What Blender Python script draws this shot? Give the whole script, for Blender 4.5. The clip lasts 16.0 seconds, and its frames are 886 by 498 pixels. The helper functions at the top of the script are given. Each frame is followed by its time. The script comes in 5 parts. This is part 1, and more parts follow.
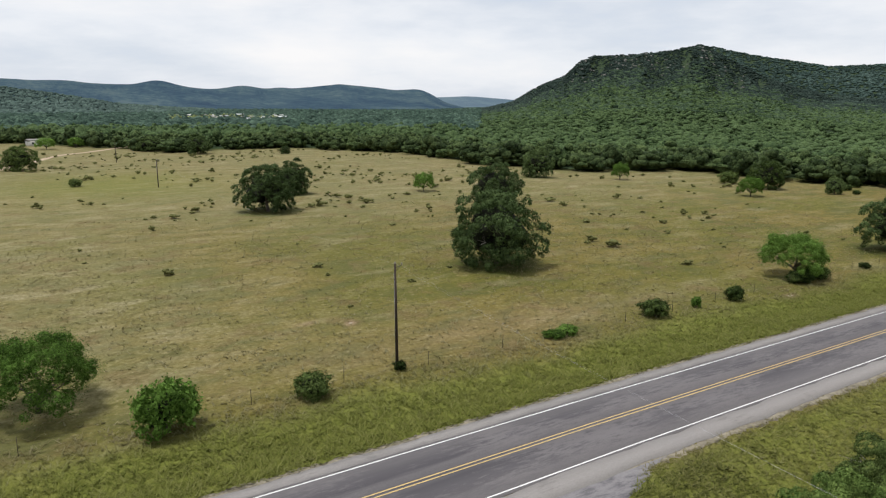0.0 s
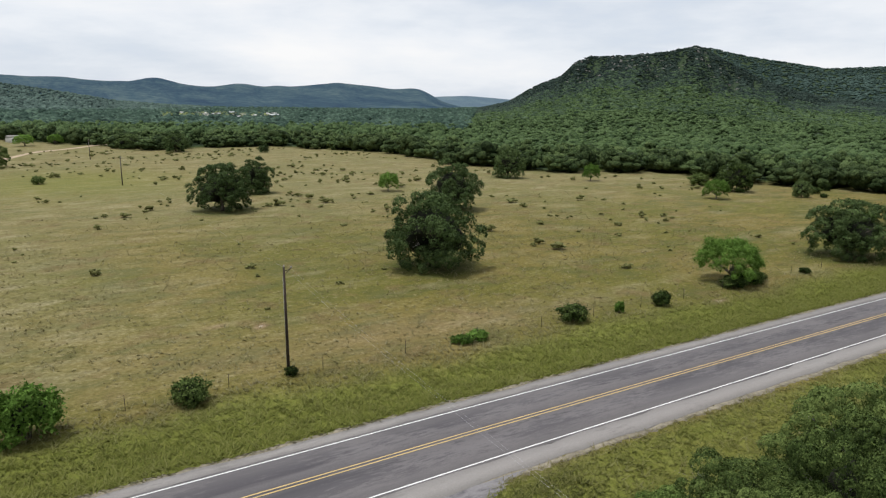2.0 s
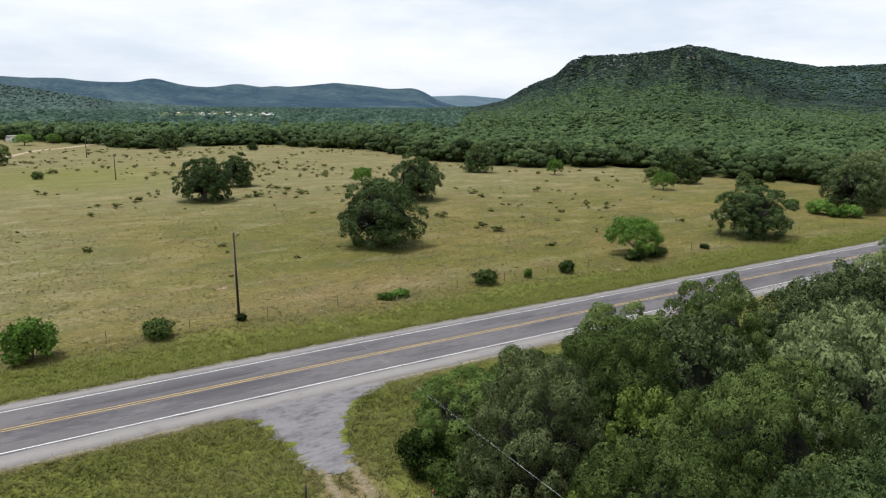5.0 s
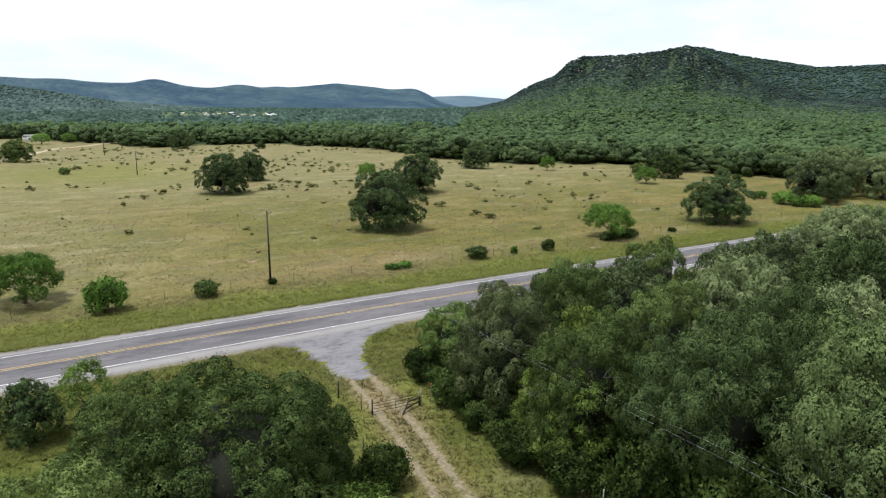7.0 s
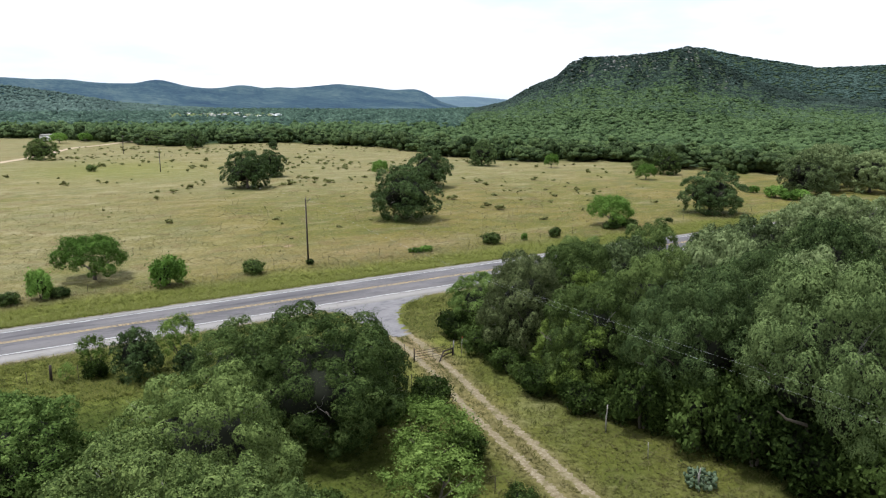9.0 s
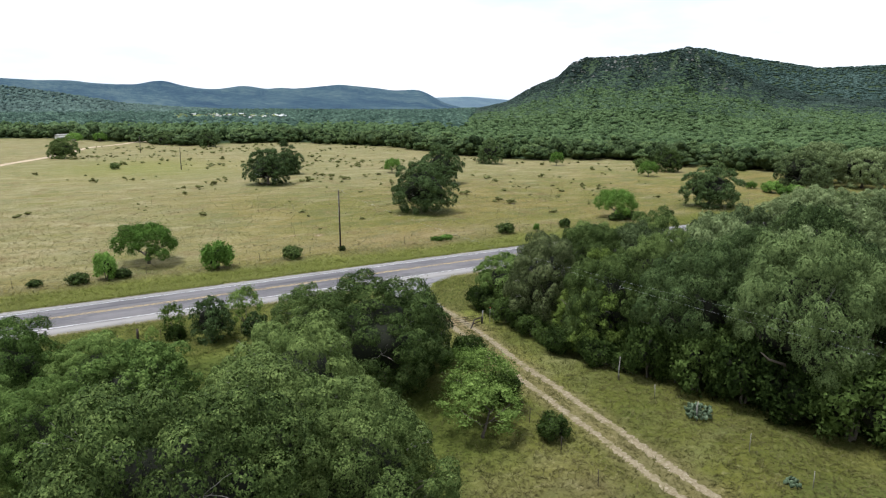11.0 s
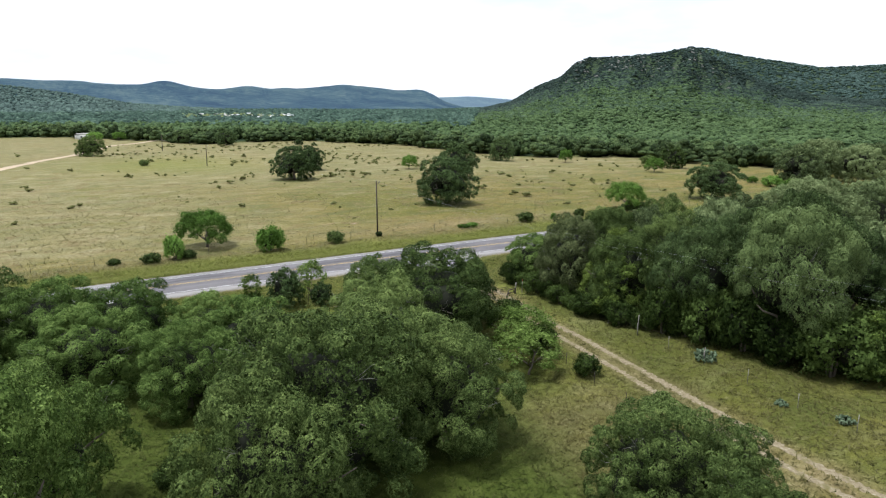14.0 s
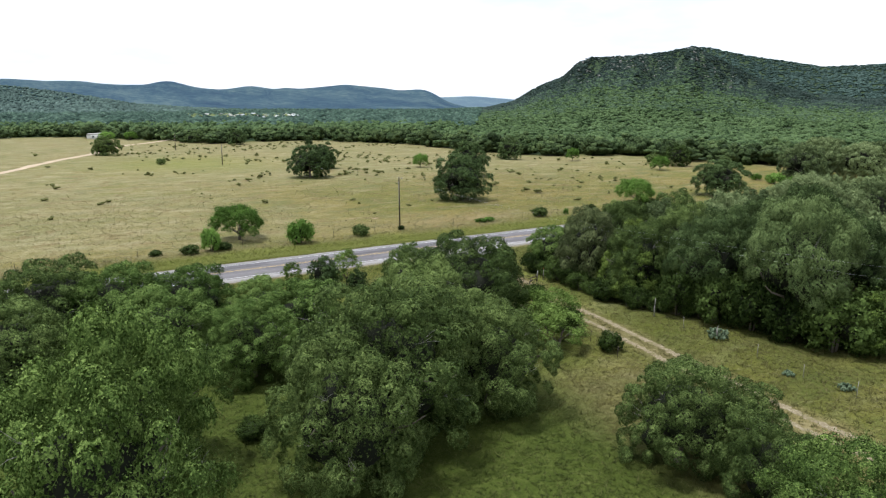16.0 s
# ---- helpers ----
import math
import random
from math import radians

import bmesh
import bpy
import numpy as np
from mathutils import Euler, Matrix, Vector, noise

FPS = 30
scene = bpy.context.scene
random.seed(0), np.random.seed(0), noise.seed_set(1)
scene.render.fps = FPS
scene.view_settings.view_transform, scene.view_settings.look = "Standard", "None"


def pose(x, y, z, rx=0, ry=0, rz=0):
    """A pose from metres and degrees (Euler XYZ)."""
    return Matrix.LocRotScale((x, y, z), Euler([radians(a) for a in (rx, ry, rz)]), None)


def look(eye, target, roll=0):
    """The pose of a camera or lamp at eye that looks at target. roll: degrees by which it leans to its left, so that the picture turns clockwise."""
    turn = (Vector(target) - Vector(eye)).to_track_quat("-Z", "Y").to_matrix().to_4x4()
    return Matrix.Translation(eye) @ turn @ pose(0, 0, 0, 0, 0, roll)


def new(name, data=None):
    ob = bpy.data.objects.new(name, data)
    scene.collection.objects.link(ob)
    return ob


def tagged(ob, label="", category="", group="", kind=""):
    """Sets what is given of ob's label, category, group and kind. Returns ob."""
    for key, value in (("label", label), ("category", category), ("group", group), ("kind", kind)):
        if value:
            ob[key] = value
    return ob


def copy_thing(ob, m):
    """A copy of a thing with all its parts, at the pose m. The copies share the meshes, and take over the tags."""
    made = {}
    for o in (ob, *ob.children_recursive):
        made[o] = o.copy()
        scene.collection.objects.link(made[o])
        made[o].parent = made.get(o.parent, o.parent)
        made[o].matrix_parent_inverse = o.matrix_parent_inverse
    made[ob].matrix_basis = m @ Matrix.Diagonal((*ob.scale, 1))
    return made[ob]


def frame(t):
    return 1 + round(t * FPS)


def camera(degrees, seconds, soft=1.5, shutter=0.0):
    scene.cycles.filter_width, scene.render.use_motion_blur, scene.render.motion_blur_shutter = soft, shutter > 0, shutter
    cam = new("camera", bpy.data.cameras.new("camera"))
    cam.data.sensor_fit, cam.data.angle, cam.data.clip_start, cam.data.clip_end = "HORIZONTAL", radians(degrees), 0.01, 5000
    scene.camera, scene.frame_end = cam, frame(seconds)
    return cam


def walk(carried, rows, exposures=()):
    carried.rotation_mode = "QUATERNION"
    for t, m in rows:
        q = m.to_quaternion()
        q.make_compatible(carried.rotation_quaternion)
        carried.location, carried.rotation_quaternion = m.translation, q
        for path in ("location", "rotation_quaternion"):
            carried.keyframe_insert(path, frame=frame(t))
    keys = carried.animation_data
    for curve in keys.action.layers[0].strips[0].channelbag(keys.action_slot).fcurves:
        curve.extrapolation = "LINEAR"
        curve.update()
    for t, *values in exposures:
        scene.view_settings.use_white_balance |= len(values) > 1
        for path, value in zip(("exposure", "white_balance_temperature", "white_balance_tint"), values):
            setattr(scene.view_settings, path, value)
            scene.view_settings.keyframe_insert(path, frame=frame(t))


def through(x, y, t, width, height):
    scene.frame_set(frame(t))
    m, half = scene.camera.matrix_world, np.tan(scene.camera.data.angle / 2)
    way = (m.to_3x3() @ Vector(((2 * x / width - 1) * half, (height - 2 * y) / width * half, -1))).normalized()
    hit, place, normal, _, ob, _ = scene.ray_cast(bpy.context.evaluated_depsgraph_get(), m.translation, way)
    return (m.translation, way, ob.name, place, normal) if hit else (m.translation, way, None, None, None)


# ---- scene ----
cam = camera(65.3, 16.0, soft=1.25)
METRES, EYE, TILT, LEAN, TURN = 82.0, 22.36, 4.7, 0.0, -31.0
ROWS = [
    (0.0, 0.0, 0.0, 0.0, 0.07, -16.64, -0.23),
    (0.5, 0.0198, 0.0045, 0.0004, 0.06, -16.68, -0.34),
    (1.0, 0.0465, 0.0094, 0.0004, 0.05, -16.72, -0.47),
    (1.5, 0.0776, 0.0139, 0.0004, 0.05, -16.75, -0.64),
    (2.0, 0.1087, 0.017, 0.0003, 0.07, -16.69, -0.66),
    (2.5, 0.1361, 0.0106, 0.0003, 0.08, -16.69, -0.62),
    (3.0, 0.1589, -0.0065, 0.0018, 0.06, -16.7, -0.58),
    (3.5, 0.1773, -0.0337, 0.0043, 0.04, -16.71, -0.53),
    (4.0, 0.1921, -0.0704, 0.0074, -0.0, -16.71, -0.49),
    (6.5, 0.2215, -0.3093, 0.0274, -0.0, -16.73, -0.39),
    (7.0, 0.2175, -0.3484, 0.0306, 0.01, -16.7, -0.39),
    (7.5, 0.2116, -0.3839, 0.0329, 0.06, -16.68, -0.38),
    (8.0, 0.2039, -0.4169, 0.0351, 0.07, -16.66, -0.37),
    (8.5, 0.1952, -0.4486, 0.0375, 0.09, -16.66, -0.37),
    (9.0, 0.1858, -0.4787, 0.0396, 0.11, -16.66, -0.37),
    (11.5, 0.1385, -0.6177, 0.0491, 0.17, -16.62, -0.28),
    (12.0, 0.1294, -0.6429, 0.0506, 0.19, -16.63, -0.26),
    (12.5, 0.1205, -0.6663, 0.052, 0.23, -16.65, -0.25),
    (13.0, 0.1119, -0.6875, 0.0534, 0.27, -16.64, -0.25),
    (13.5, 0.1039, -0.7061, 0.0547, 0.31, -16.64, -0.25),
    (14.0, 0.0949, -0.7254, 0.0562, 0.33, -16.64, -0.23),
    (14.5, 0.0856, -0.7442, 0.0577, 0.35, -16.63, -0.2),
    (15.0, 0.0759, -0.7627, 0.059, 0.39, -16.64, -0.17),
    (15.5, 0.0659, -0.7805, 0.0604, 0.41, -16.65, -0.16),
    (16.0, 0.0562, -0.7962, 0.0615, 0.43, -16.65, -0.14),
]
walk(cam, [(t, pose(0, 0, EYE, TILT, LEAN, TURN) @ pose(METRES * x, METRES * y, METRES * z, 90 + pitch, roll, yaw)) for t, x, y, z, yaw, pitch, roll in ROWS],
     exposures=[(0.0, -0.13, 6450, 11), (3.5, -0.10, 6350, 10), (7.0, 0.28, 6150, 10), (9.0, 0.38, 6080, 10), (12.5, 0.43, 6050, 10), (16.0, 0.44, 6050, 10)])

# Daylight under a thin overcast; the picture lifts a little as the camera backs away.
world = bpy.data.worlds.new("sky")
scene.world = world
world.use_nodes = True
SUN_ELEVATION, SUN_AZIMUTH = 73.0, 285.0


def node(tree, kind, **inputs):
    n = tree.nodes.new(kind)
    for key, value in inputs.items():
        n.inputs[key.replace("_", " ")].default_value = value
    return n


def ramp(tree, source, stops):
    r = tree.nodes.new("ShaderNodeValToRGB")
    while len(r.color_ramp.elements) < len(stops):
        r.color_ramp.elements.new(0.5)
    for e, (at, colour) in zip(r.color_ramp.elements, stops):
        e.position = at
        e.color = (*colour, 1)
    tree.links.new(source, r.inputs[0])
    return r.outputs[0]


def mixed(tree, factor, a, b, kind="MIX"):
    m = tree.nodes.new("ShaderNodeMix")
    m.data_type, m.blend_type = "RGBA", kind
    for socket, value in ((m.inputs[0], factor), (m.inputs[6], a), (m.inputs[7], b)):
        if isinstance(value, (int, float)):
            socket.default_value = value
        elif isinstance(value, tuple):
            socket.default_value = (*value, 1)
        else:
            tree.links.new(value, socket)
    return m.outputs[2]


def noise_of(tree, vector, scale, detail=4.0, rough=0.55, stretch=None):
    n = node(tree, "ShaderNodeTexNoise", Scale=scale, Detail=detail, Roughness=rough)
    if stretch:
        mp = tree.nodes.new("ShaderNodeMapping")
        mp.inputs["Scale"].default_value = stretch
        tree.links.new(vector, mp.inputs[0])
        vector = mp.outputs[0]
    tree.links.new(vector, n.inputs["Vector"])
    return n.outputs["Fac"]


def arith(tree, op, a, b=0.0, clamp=False):
    m = tree.nodes.new("ShaderNodeMath")
    m.operation, m.use_clamp = op, clamp
    for socket, value in zip(m.inputs, (a, b)):
        if isinstance(value, (int, float)):
            socket.default_value = value
        else:
            tree.links.new(value, socket)
    return m.outputs[0]


wt = world.node_tree
wt.nodes.clear()
sky = wt.nodes.new("ShaderNodeTexSky")
sky.sky_type, sky.sun_disc = "NISHITA", False
sky.sun_elevation, sky.sun_rotation = radians(SUN_ELEVATION), radians(SUN_AZIMUTH)
wc = wt.nodes.new("ShaderNodeTexCoord").outputs["Generated"]
clouds = noise_of(wt, wc, 2.2, 7.0, 0.55, (1.0, 1.0, 4.0))
veil = ramp(wt, clouds, [(0.28, (0.70, 0.79, 0.93)), (0.39, (0.81, 0.87, 0.95)), (0.50, (0.98, 1.01, 1.05)), (0.62, (1.12, 1.11, 1.10))])
faint = wt.nodes.new("ShaderNodeVectorMath")
faint.operation = "SCALE"
faint.inputs[3].default_value = 0.09
wt.links.new(sky.outputs[0], faint.inputs[0])
overcast = mixed(wt, 0.9, faint.outputs[0], veil)
# The cloud deck is brightest low down, over the valley.
parts_ = wt.nodes.new("ShaderNodeSeparateXYZ")
wt.links.new(wc, parts_.inputs[0])
height_ = wt.nodes.new("ShaderNodeMapRange")
height_.inputs["From Min"].default_value, height_.inputs["From Max"].default_value = 0.1, 1.0
height_.inputs["To Min"].default_value, height_.inputs["To Max"].default_value = 1.0, 0.66
wt.links.new(parts_.outputs[2], height_.inputs[0])
back = node(wt, "ShaderNodeBackground", Strength=1.0)
wt.links.new(height_.outputs[0], back.inputs[1])
wt.links.new(overcast, back.inputs[0])
wt.links.new(back.outputs[0], wt.nodes.new("ShaderNodeOutputWorld").inputs[0])

sun = new("sun", bpy.data.lights.new("sun", "SUN"))
sun.data.energy, sun.data.angle, sun.data.color = 3.3, radians(12), (1.0, 0.975, 0.95)
az, el = radians(SUN_AZIMUTH), radians(SUN_ELEVATION)
sun.matrix_world = look((0, 0, 0), (-math.sin(az) * math.cos(el), -math.cos(az) * math.cos(el), -math.sin(el)))

# ---- materials ----


def material(name, rough=0.9, spec=0.3):
    m = bpy.data.materials.new(name)
    m.use_nodes = True
    t = m.node_tree
    b = t.nodes["Principled BSDF"]
    b.inputs["Roughness"].default_value = rough
    b.inputs["Specular IOR Level"].default_value = spec
    pos = t.nodes.new("ShaderNodeNewGeometry").outputs["Position"]
    return m, t, b, pos


def bump(t, b, height, strength, distance):
    n = node(t, "ShaderNodeBump", Strength=strength, Distance=distance)
    t.links.new(height, n.inputs["Height"])
    t.links.new(n.outputs[0], b.inputs["Normal"])


def plain(name, colour, rough=0.8, metal=0.0, grain=8.0, spread=0.35, spec=0.3):
    """A surface of one paint or stuff, with stains at two scales and a fine relief."""
    m, t, b, pos = material(name, rough, spec)
    b.inputs["Metallic"].default_value = metal
    n = mixed(t, 0.5, noise_of(t, pos, grain), noise_of(t, pos, grain * 0.13))
    dark, light = (tuple(c * (1 + s * spread) for c in colour) for s in (-1, 1))
    t.links.new(ramp(t, n, [(0.3, dark), (0.7, light)]), b.inputs["Base Color"])
    bump(t, b, noise_of(t, pos, grain * 4), 0.25, 0.01)
    return m


def foliage(name, dark, mid, light, through=0.25, patch_scale=0.75, grain=8.0, relief=0.0):
    """Leaves: each spray its own shade, mottled finely, each plant a little apart, with light passing through."""
    m, t, b, pos = material(name, 0.75, 0.06)
    isl = t.nodes.new("ShaderNodeNewGeometry").outputs["Random Per Island"]
    each = t.nodes.new("ShaderNodeObjectInfo").outputs["Random"]
    patch, fine = noise_of(t, pos, patch_scale, 4.0, 0.6), noise_of(t, pos, grain, 3.0, 0.7)
    v = arith(t, "ADD", arith(t, "MULTIPLY", isl, 0.20), arith(t, "ADD", -0.10, arith(t, "MULTIPLY", patch, 0.56)))
    v = arith(t, "ADD", v, arith(t, "MULTIPLY", fine, 0.70))
    v = arith(t, "ADD", v, arith(t, "MULTIPLY", arith(t, "SUBTRACT", each, 0.5), 0.24))
    deep, pale = tuple(k * 0.72 for k in dark), tuple(k * 1.38 for k in light)
    col = ramp(t, v, [(0.38, deep), (0.60, mid), (0.84, pale)])
    t.links.new(col, b.inputs["Base Color"])
    if relief:
        bump(t, b, fine, 1.0, relief)
    tr = t.nodes.new("ShaderNodeBsdfTranslucent")
    t.links.new(col, tr.inputs[0])
    mx = node(t, "ShaderNodeMixShader", Fac=through)
    t.links.new(b.outputs[0], mx.inputs[1])
    t.links.new(tr.outputs[0], mx.inputs[2])
    t.links.new(mx.outputs[0], t.nodes["Material Output"].inputs[0])
    return m


OAK = foliage("oak_leaves", (0.014, 0.028, 0.007), (0.058, 0.090, 0.023), (0.140, 0.184, 0.055), 0.15)
OAK_MID = foliage("olive_oak_leaves", (0.014, 0.027, 0.007), (0.057, 0.087, 0.022), (0.134, 0.174, 0.053), 0.15)
# OAK darkened: grove-wall shade put into colour; a dark oak and bushes share it.
OAK_DEEP = foliage("shaded_oak_leaves", (0.010, 0.020, 0.005), (0.037, 0.061, 0.015), (0.099, 0.134, 0.039), 0.15)
OAK_DUSTY = foliage("dusty_oak_leaves", (0.025, 0.034, 0.012), (0.076, 0.096, 0.036), (0.154, 0.176, 0.076), 0.15)
OAK_GREY = foliage("grey_oak_leaves", (0.015, 0.030, 0.009), (0.058, 0.089, 0.028), (0.119, 0.158, 0.057), 0.15)
SCRUB = foliage("scrub_leaves", (0.008, 0.017, 0.003), (0.026, 0.044, 0.009), (0.064, 0.095, 0.023), 0.15)
OAK_BLUE = foliage("bluish_oak_leaves", (0.014, 0.028, 0.009), (0.052, 0.082, 0.026), (0.111, 0.148, 0.053), 0.15)
# Oak leaves lightened to carry the haze over the farther grove.
OAK_PALE = foliage("haze_paled_oak_leaves", (0.031, 0.048, 0.018), (0.101, 0.136, 0.053), (0.170, 0.208, 0.091), 0.15)
OAK_FRESH = foliage("fresh_oak_leaves", (0.020, 0.044, 0.008), (0.074, 0.122, 0.027), (0.152, 0.208, 0.058), 0.18)
OAK_BRIGHT = foliage("elm_leaves", (0.014, 0.030, 0.006), (0.066, 0.108, 0.023), (0.170, 0.232, 0.062), 0.20)
HACKBERRY = foliage("hackberry_leaves", (0.036, 0.068, 0.011), (0.100, 0.156, 0.031), (0.180, 0.250, 0.066), 0.28)
MESQUITE = foliage("mesquite_leaves", (0.034, 0.072, 0.011), (0.094, 0.176, 0.030), (0.160, 0.262, 0.056), 0.3)
CEDAR = foliage("yellow_green_cedar_leaves", (0.018, 0.034, 0.006), (0.056, 0.088, 0.016), (0.120, 0.162, 0.034), 0.15)
DARK = foliage("cedar_leaves", (0.015, 0.028, 0.009), (0.046, 0.075, 0.024), (0.096, 0.134, 0.048), 0.12)
WOODS = foliage("woodland_leaves", (0.012, 0.026, 0.008), (0.037, 0.063, 0.021), (0.092, 0.130, 0.048), 0.08, 0.10, 1.1, 1.6)
DARK_WOODS = foliage("dark_edge_leaves", (0.010, 0.020, 0.007), (0.028, 0.047, 0.016), (0.068, 0.096, 0.036), 0.08, 0.12, 1.1, 1.6)
# HILL to HILL_FAR: distance haze mixed into the leaf colours as extra blue.
HILL = foliage("hillside_cedar_hazed", (0.018, 0.031, 0.025), (0.031, 0.050, 0.040), (0.052, 0.076, 0.059), 0.05, 0.008, 0.30, 1.5)
HILL_LOW = foliage("lower_slope_cedar_hazed", (0.016, 0.032, 0.018), (0.032, 0.056, 0.029), (0.060, 0.091, 0.048), 0.05, 0.012, 0.40, 1.4)
SPUR_WOODS = foliage("spur_woods_hazed", (0.064, 0.098, 0.086), (0.086, 0.130, 0.110), (0.118, 0.166, 0.136), 0.05, 0.010, 0.20, 0.7)
HILL_FAR = foliage("far_ridge_cedar_hazed", (0.021, 0.038, 0.034), (0.035, 0.060, 0.050), (0.053, 0.083, 0.070), 0.05, 0.008, 0.25, 1.5)
# Sunshine on the trees by the far houses, put into a paler base colour.
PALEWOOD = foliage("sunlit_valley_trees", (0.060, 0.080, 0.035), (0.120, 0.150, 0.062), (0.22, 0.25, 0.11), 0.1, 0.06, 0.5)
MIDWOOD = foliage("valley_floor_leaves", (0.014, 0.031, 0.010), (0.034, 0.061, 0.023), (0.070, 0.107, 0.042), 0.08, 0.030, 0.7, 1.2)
# Valley haze is painted into this bluish leaf colour.
VALLEY = foliage("valley_woods_hazed", (0.018, 0.038, 0.030), (0.042, 0.076, 0.056), (0.090, 0.138, 0.097), 0.05, 0.020, 0.30, 3.0)
SHRUB = foliage("shrub_leaves", (0.056, 0.045, 0.017), (0.082, 0.082, 0.027), (0.122, 0.128, 0.048), 0.1, 0.30)
CACTUS = foliage("cactus_skin", (0.046, 0.072, 0.038), (0.080, 0.114, 0.064), (0.120, 0.156, 0.096), 0.05)
# Near-black filling for crown gaps: inner shade painted as a solid core.
CROWN_SHADE = plain("crown_inner_shade", (0.012, 0.014, 0.007), 0.95, grain=4)
BARK = plain("bark", (0.105, 0.088, 0.070), 0.95, grain=6)
DEADWOOD = plain("dead_wood", (0.24, 0.225, 0.205), 0.9, grain=5)
POLE = plain("creosoted_pine", (0.042, 0.030, 0.023), 0.85, grain=5)
RUST = plain("rusty_steel", (0.055, 0.042, 0.036), 0.75, 0.3)
GALVANISED = plain("galvanised_wire", (0.45, 0.46, 0.47), 0.5, 0.6)
WIRE = plain("weathered_aluminium", (0.46, 0.47, 0.48), 0.6, 0.3)
PALE = plain("weathered_cedar", (0.24, 0.225, 0.20), 0.9)
PORCELAIN = plain("porcelain", (0.24, 0.22, 0.20), 0.3, spread=0.1)
ORANGE = plain("orange_paint", (0.38, 0.10, 0.04), 0.7)
WHITE = plain("white_siding", (0.62, 0.61, 0.58), 0.7, grain=2, spread=0.08)
ROOF = plain("metal_roof", (0.55, 0.56, 0.57), 0.45, 0.4, grain=1.5, spread=0.15)
GLASS = plain("dark_glass", (0.04, 0.05, 0.06), 0.1, spec=0.6)
LIME = plain("limestone", (0.19, 0.185, 0.17), 0.95, grain=1.2)


def grass_material(name, wet_stops, dry_stops):
    m, t, b, pos = material(name, 0.8, 0.15)
    isl = t.nodes.new("ShaderNodeNewGeometry").outputs["Random Per Island"]
    cover = t.nodes.new("ShaderNodeAttribute")
    cover.attribute_name = "lush"
    f = arith(t, "ADD", cover.outputs["Fac"], arith(t, "MULTIPLY", arith(t, "SUBTRACT", noise_of(t, pos, 0.25), 0.5), 1.0), True)
    dry = ramp(t, isl, dry_stops)
    wet = ramp(t, isl, wet_stops)
    col = mixed(t, f, dry, wet)
    t.links.new(col, b.inputs["Base Color"])
    tr = t.nodes.new("ShaderNodeBsdfTranslucent")
    t.links.new(col, tr.inputs[0])
    mx = node(t, "ShaderNodeMixShader", Fac=0.4)
    t.links.new(b.outputs[0], mx.inputs[1])
    t.links.new(tr.outputs[0], mx.inputs[2])
    t.links.new(mx.outputs[0], t.nodes["Material Output"].inputs[0])
    return m


GRASS = grass_material("tall_verge_grass", [(0.0, (0.126, 0.146, 0.028)), (0.6, (0.184, 0.202, 0.044)), (1.0, (0.235, 0.242, 0.080))],
                       [(0.0, (0.165, 0.145, 0.062)), (0.6, (0.220, 0.198, 0.094)), (1.0, (0.29, 0.265, 0.150))])
# Darker copy of the verge grass palettes, for the ground by the track.
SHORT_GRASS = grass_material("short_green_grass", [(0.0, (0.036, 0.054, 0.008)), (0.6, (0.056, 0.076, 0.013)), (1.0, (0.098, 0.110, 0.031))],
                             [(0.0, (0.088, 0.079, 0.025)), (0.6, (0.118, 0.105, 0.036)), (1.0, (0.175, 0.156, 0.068))])


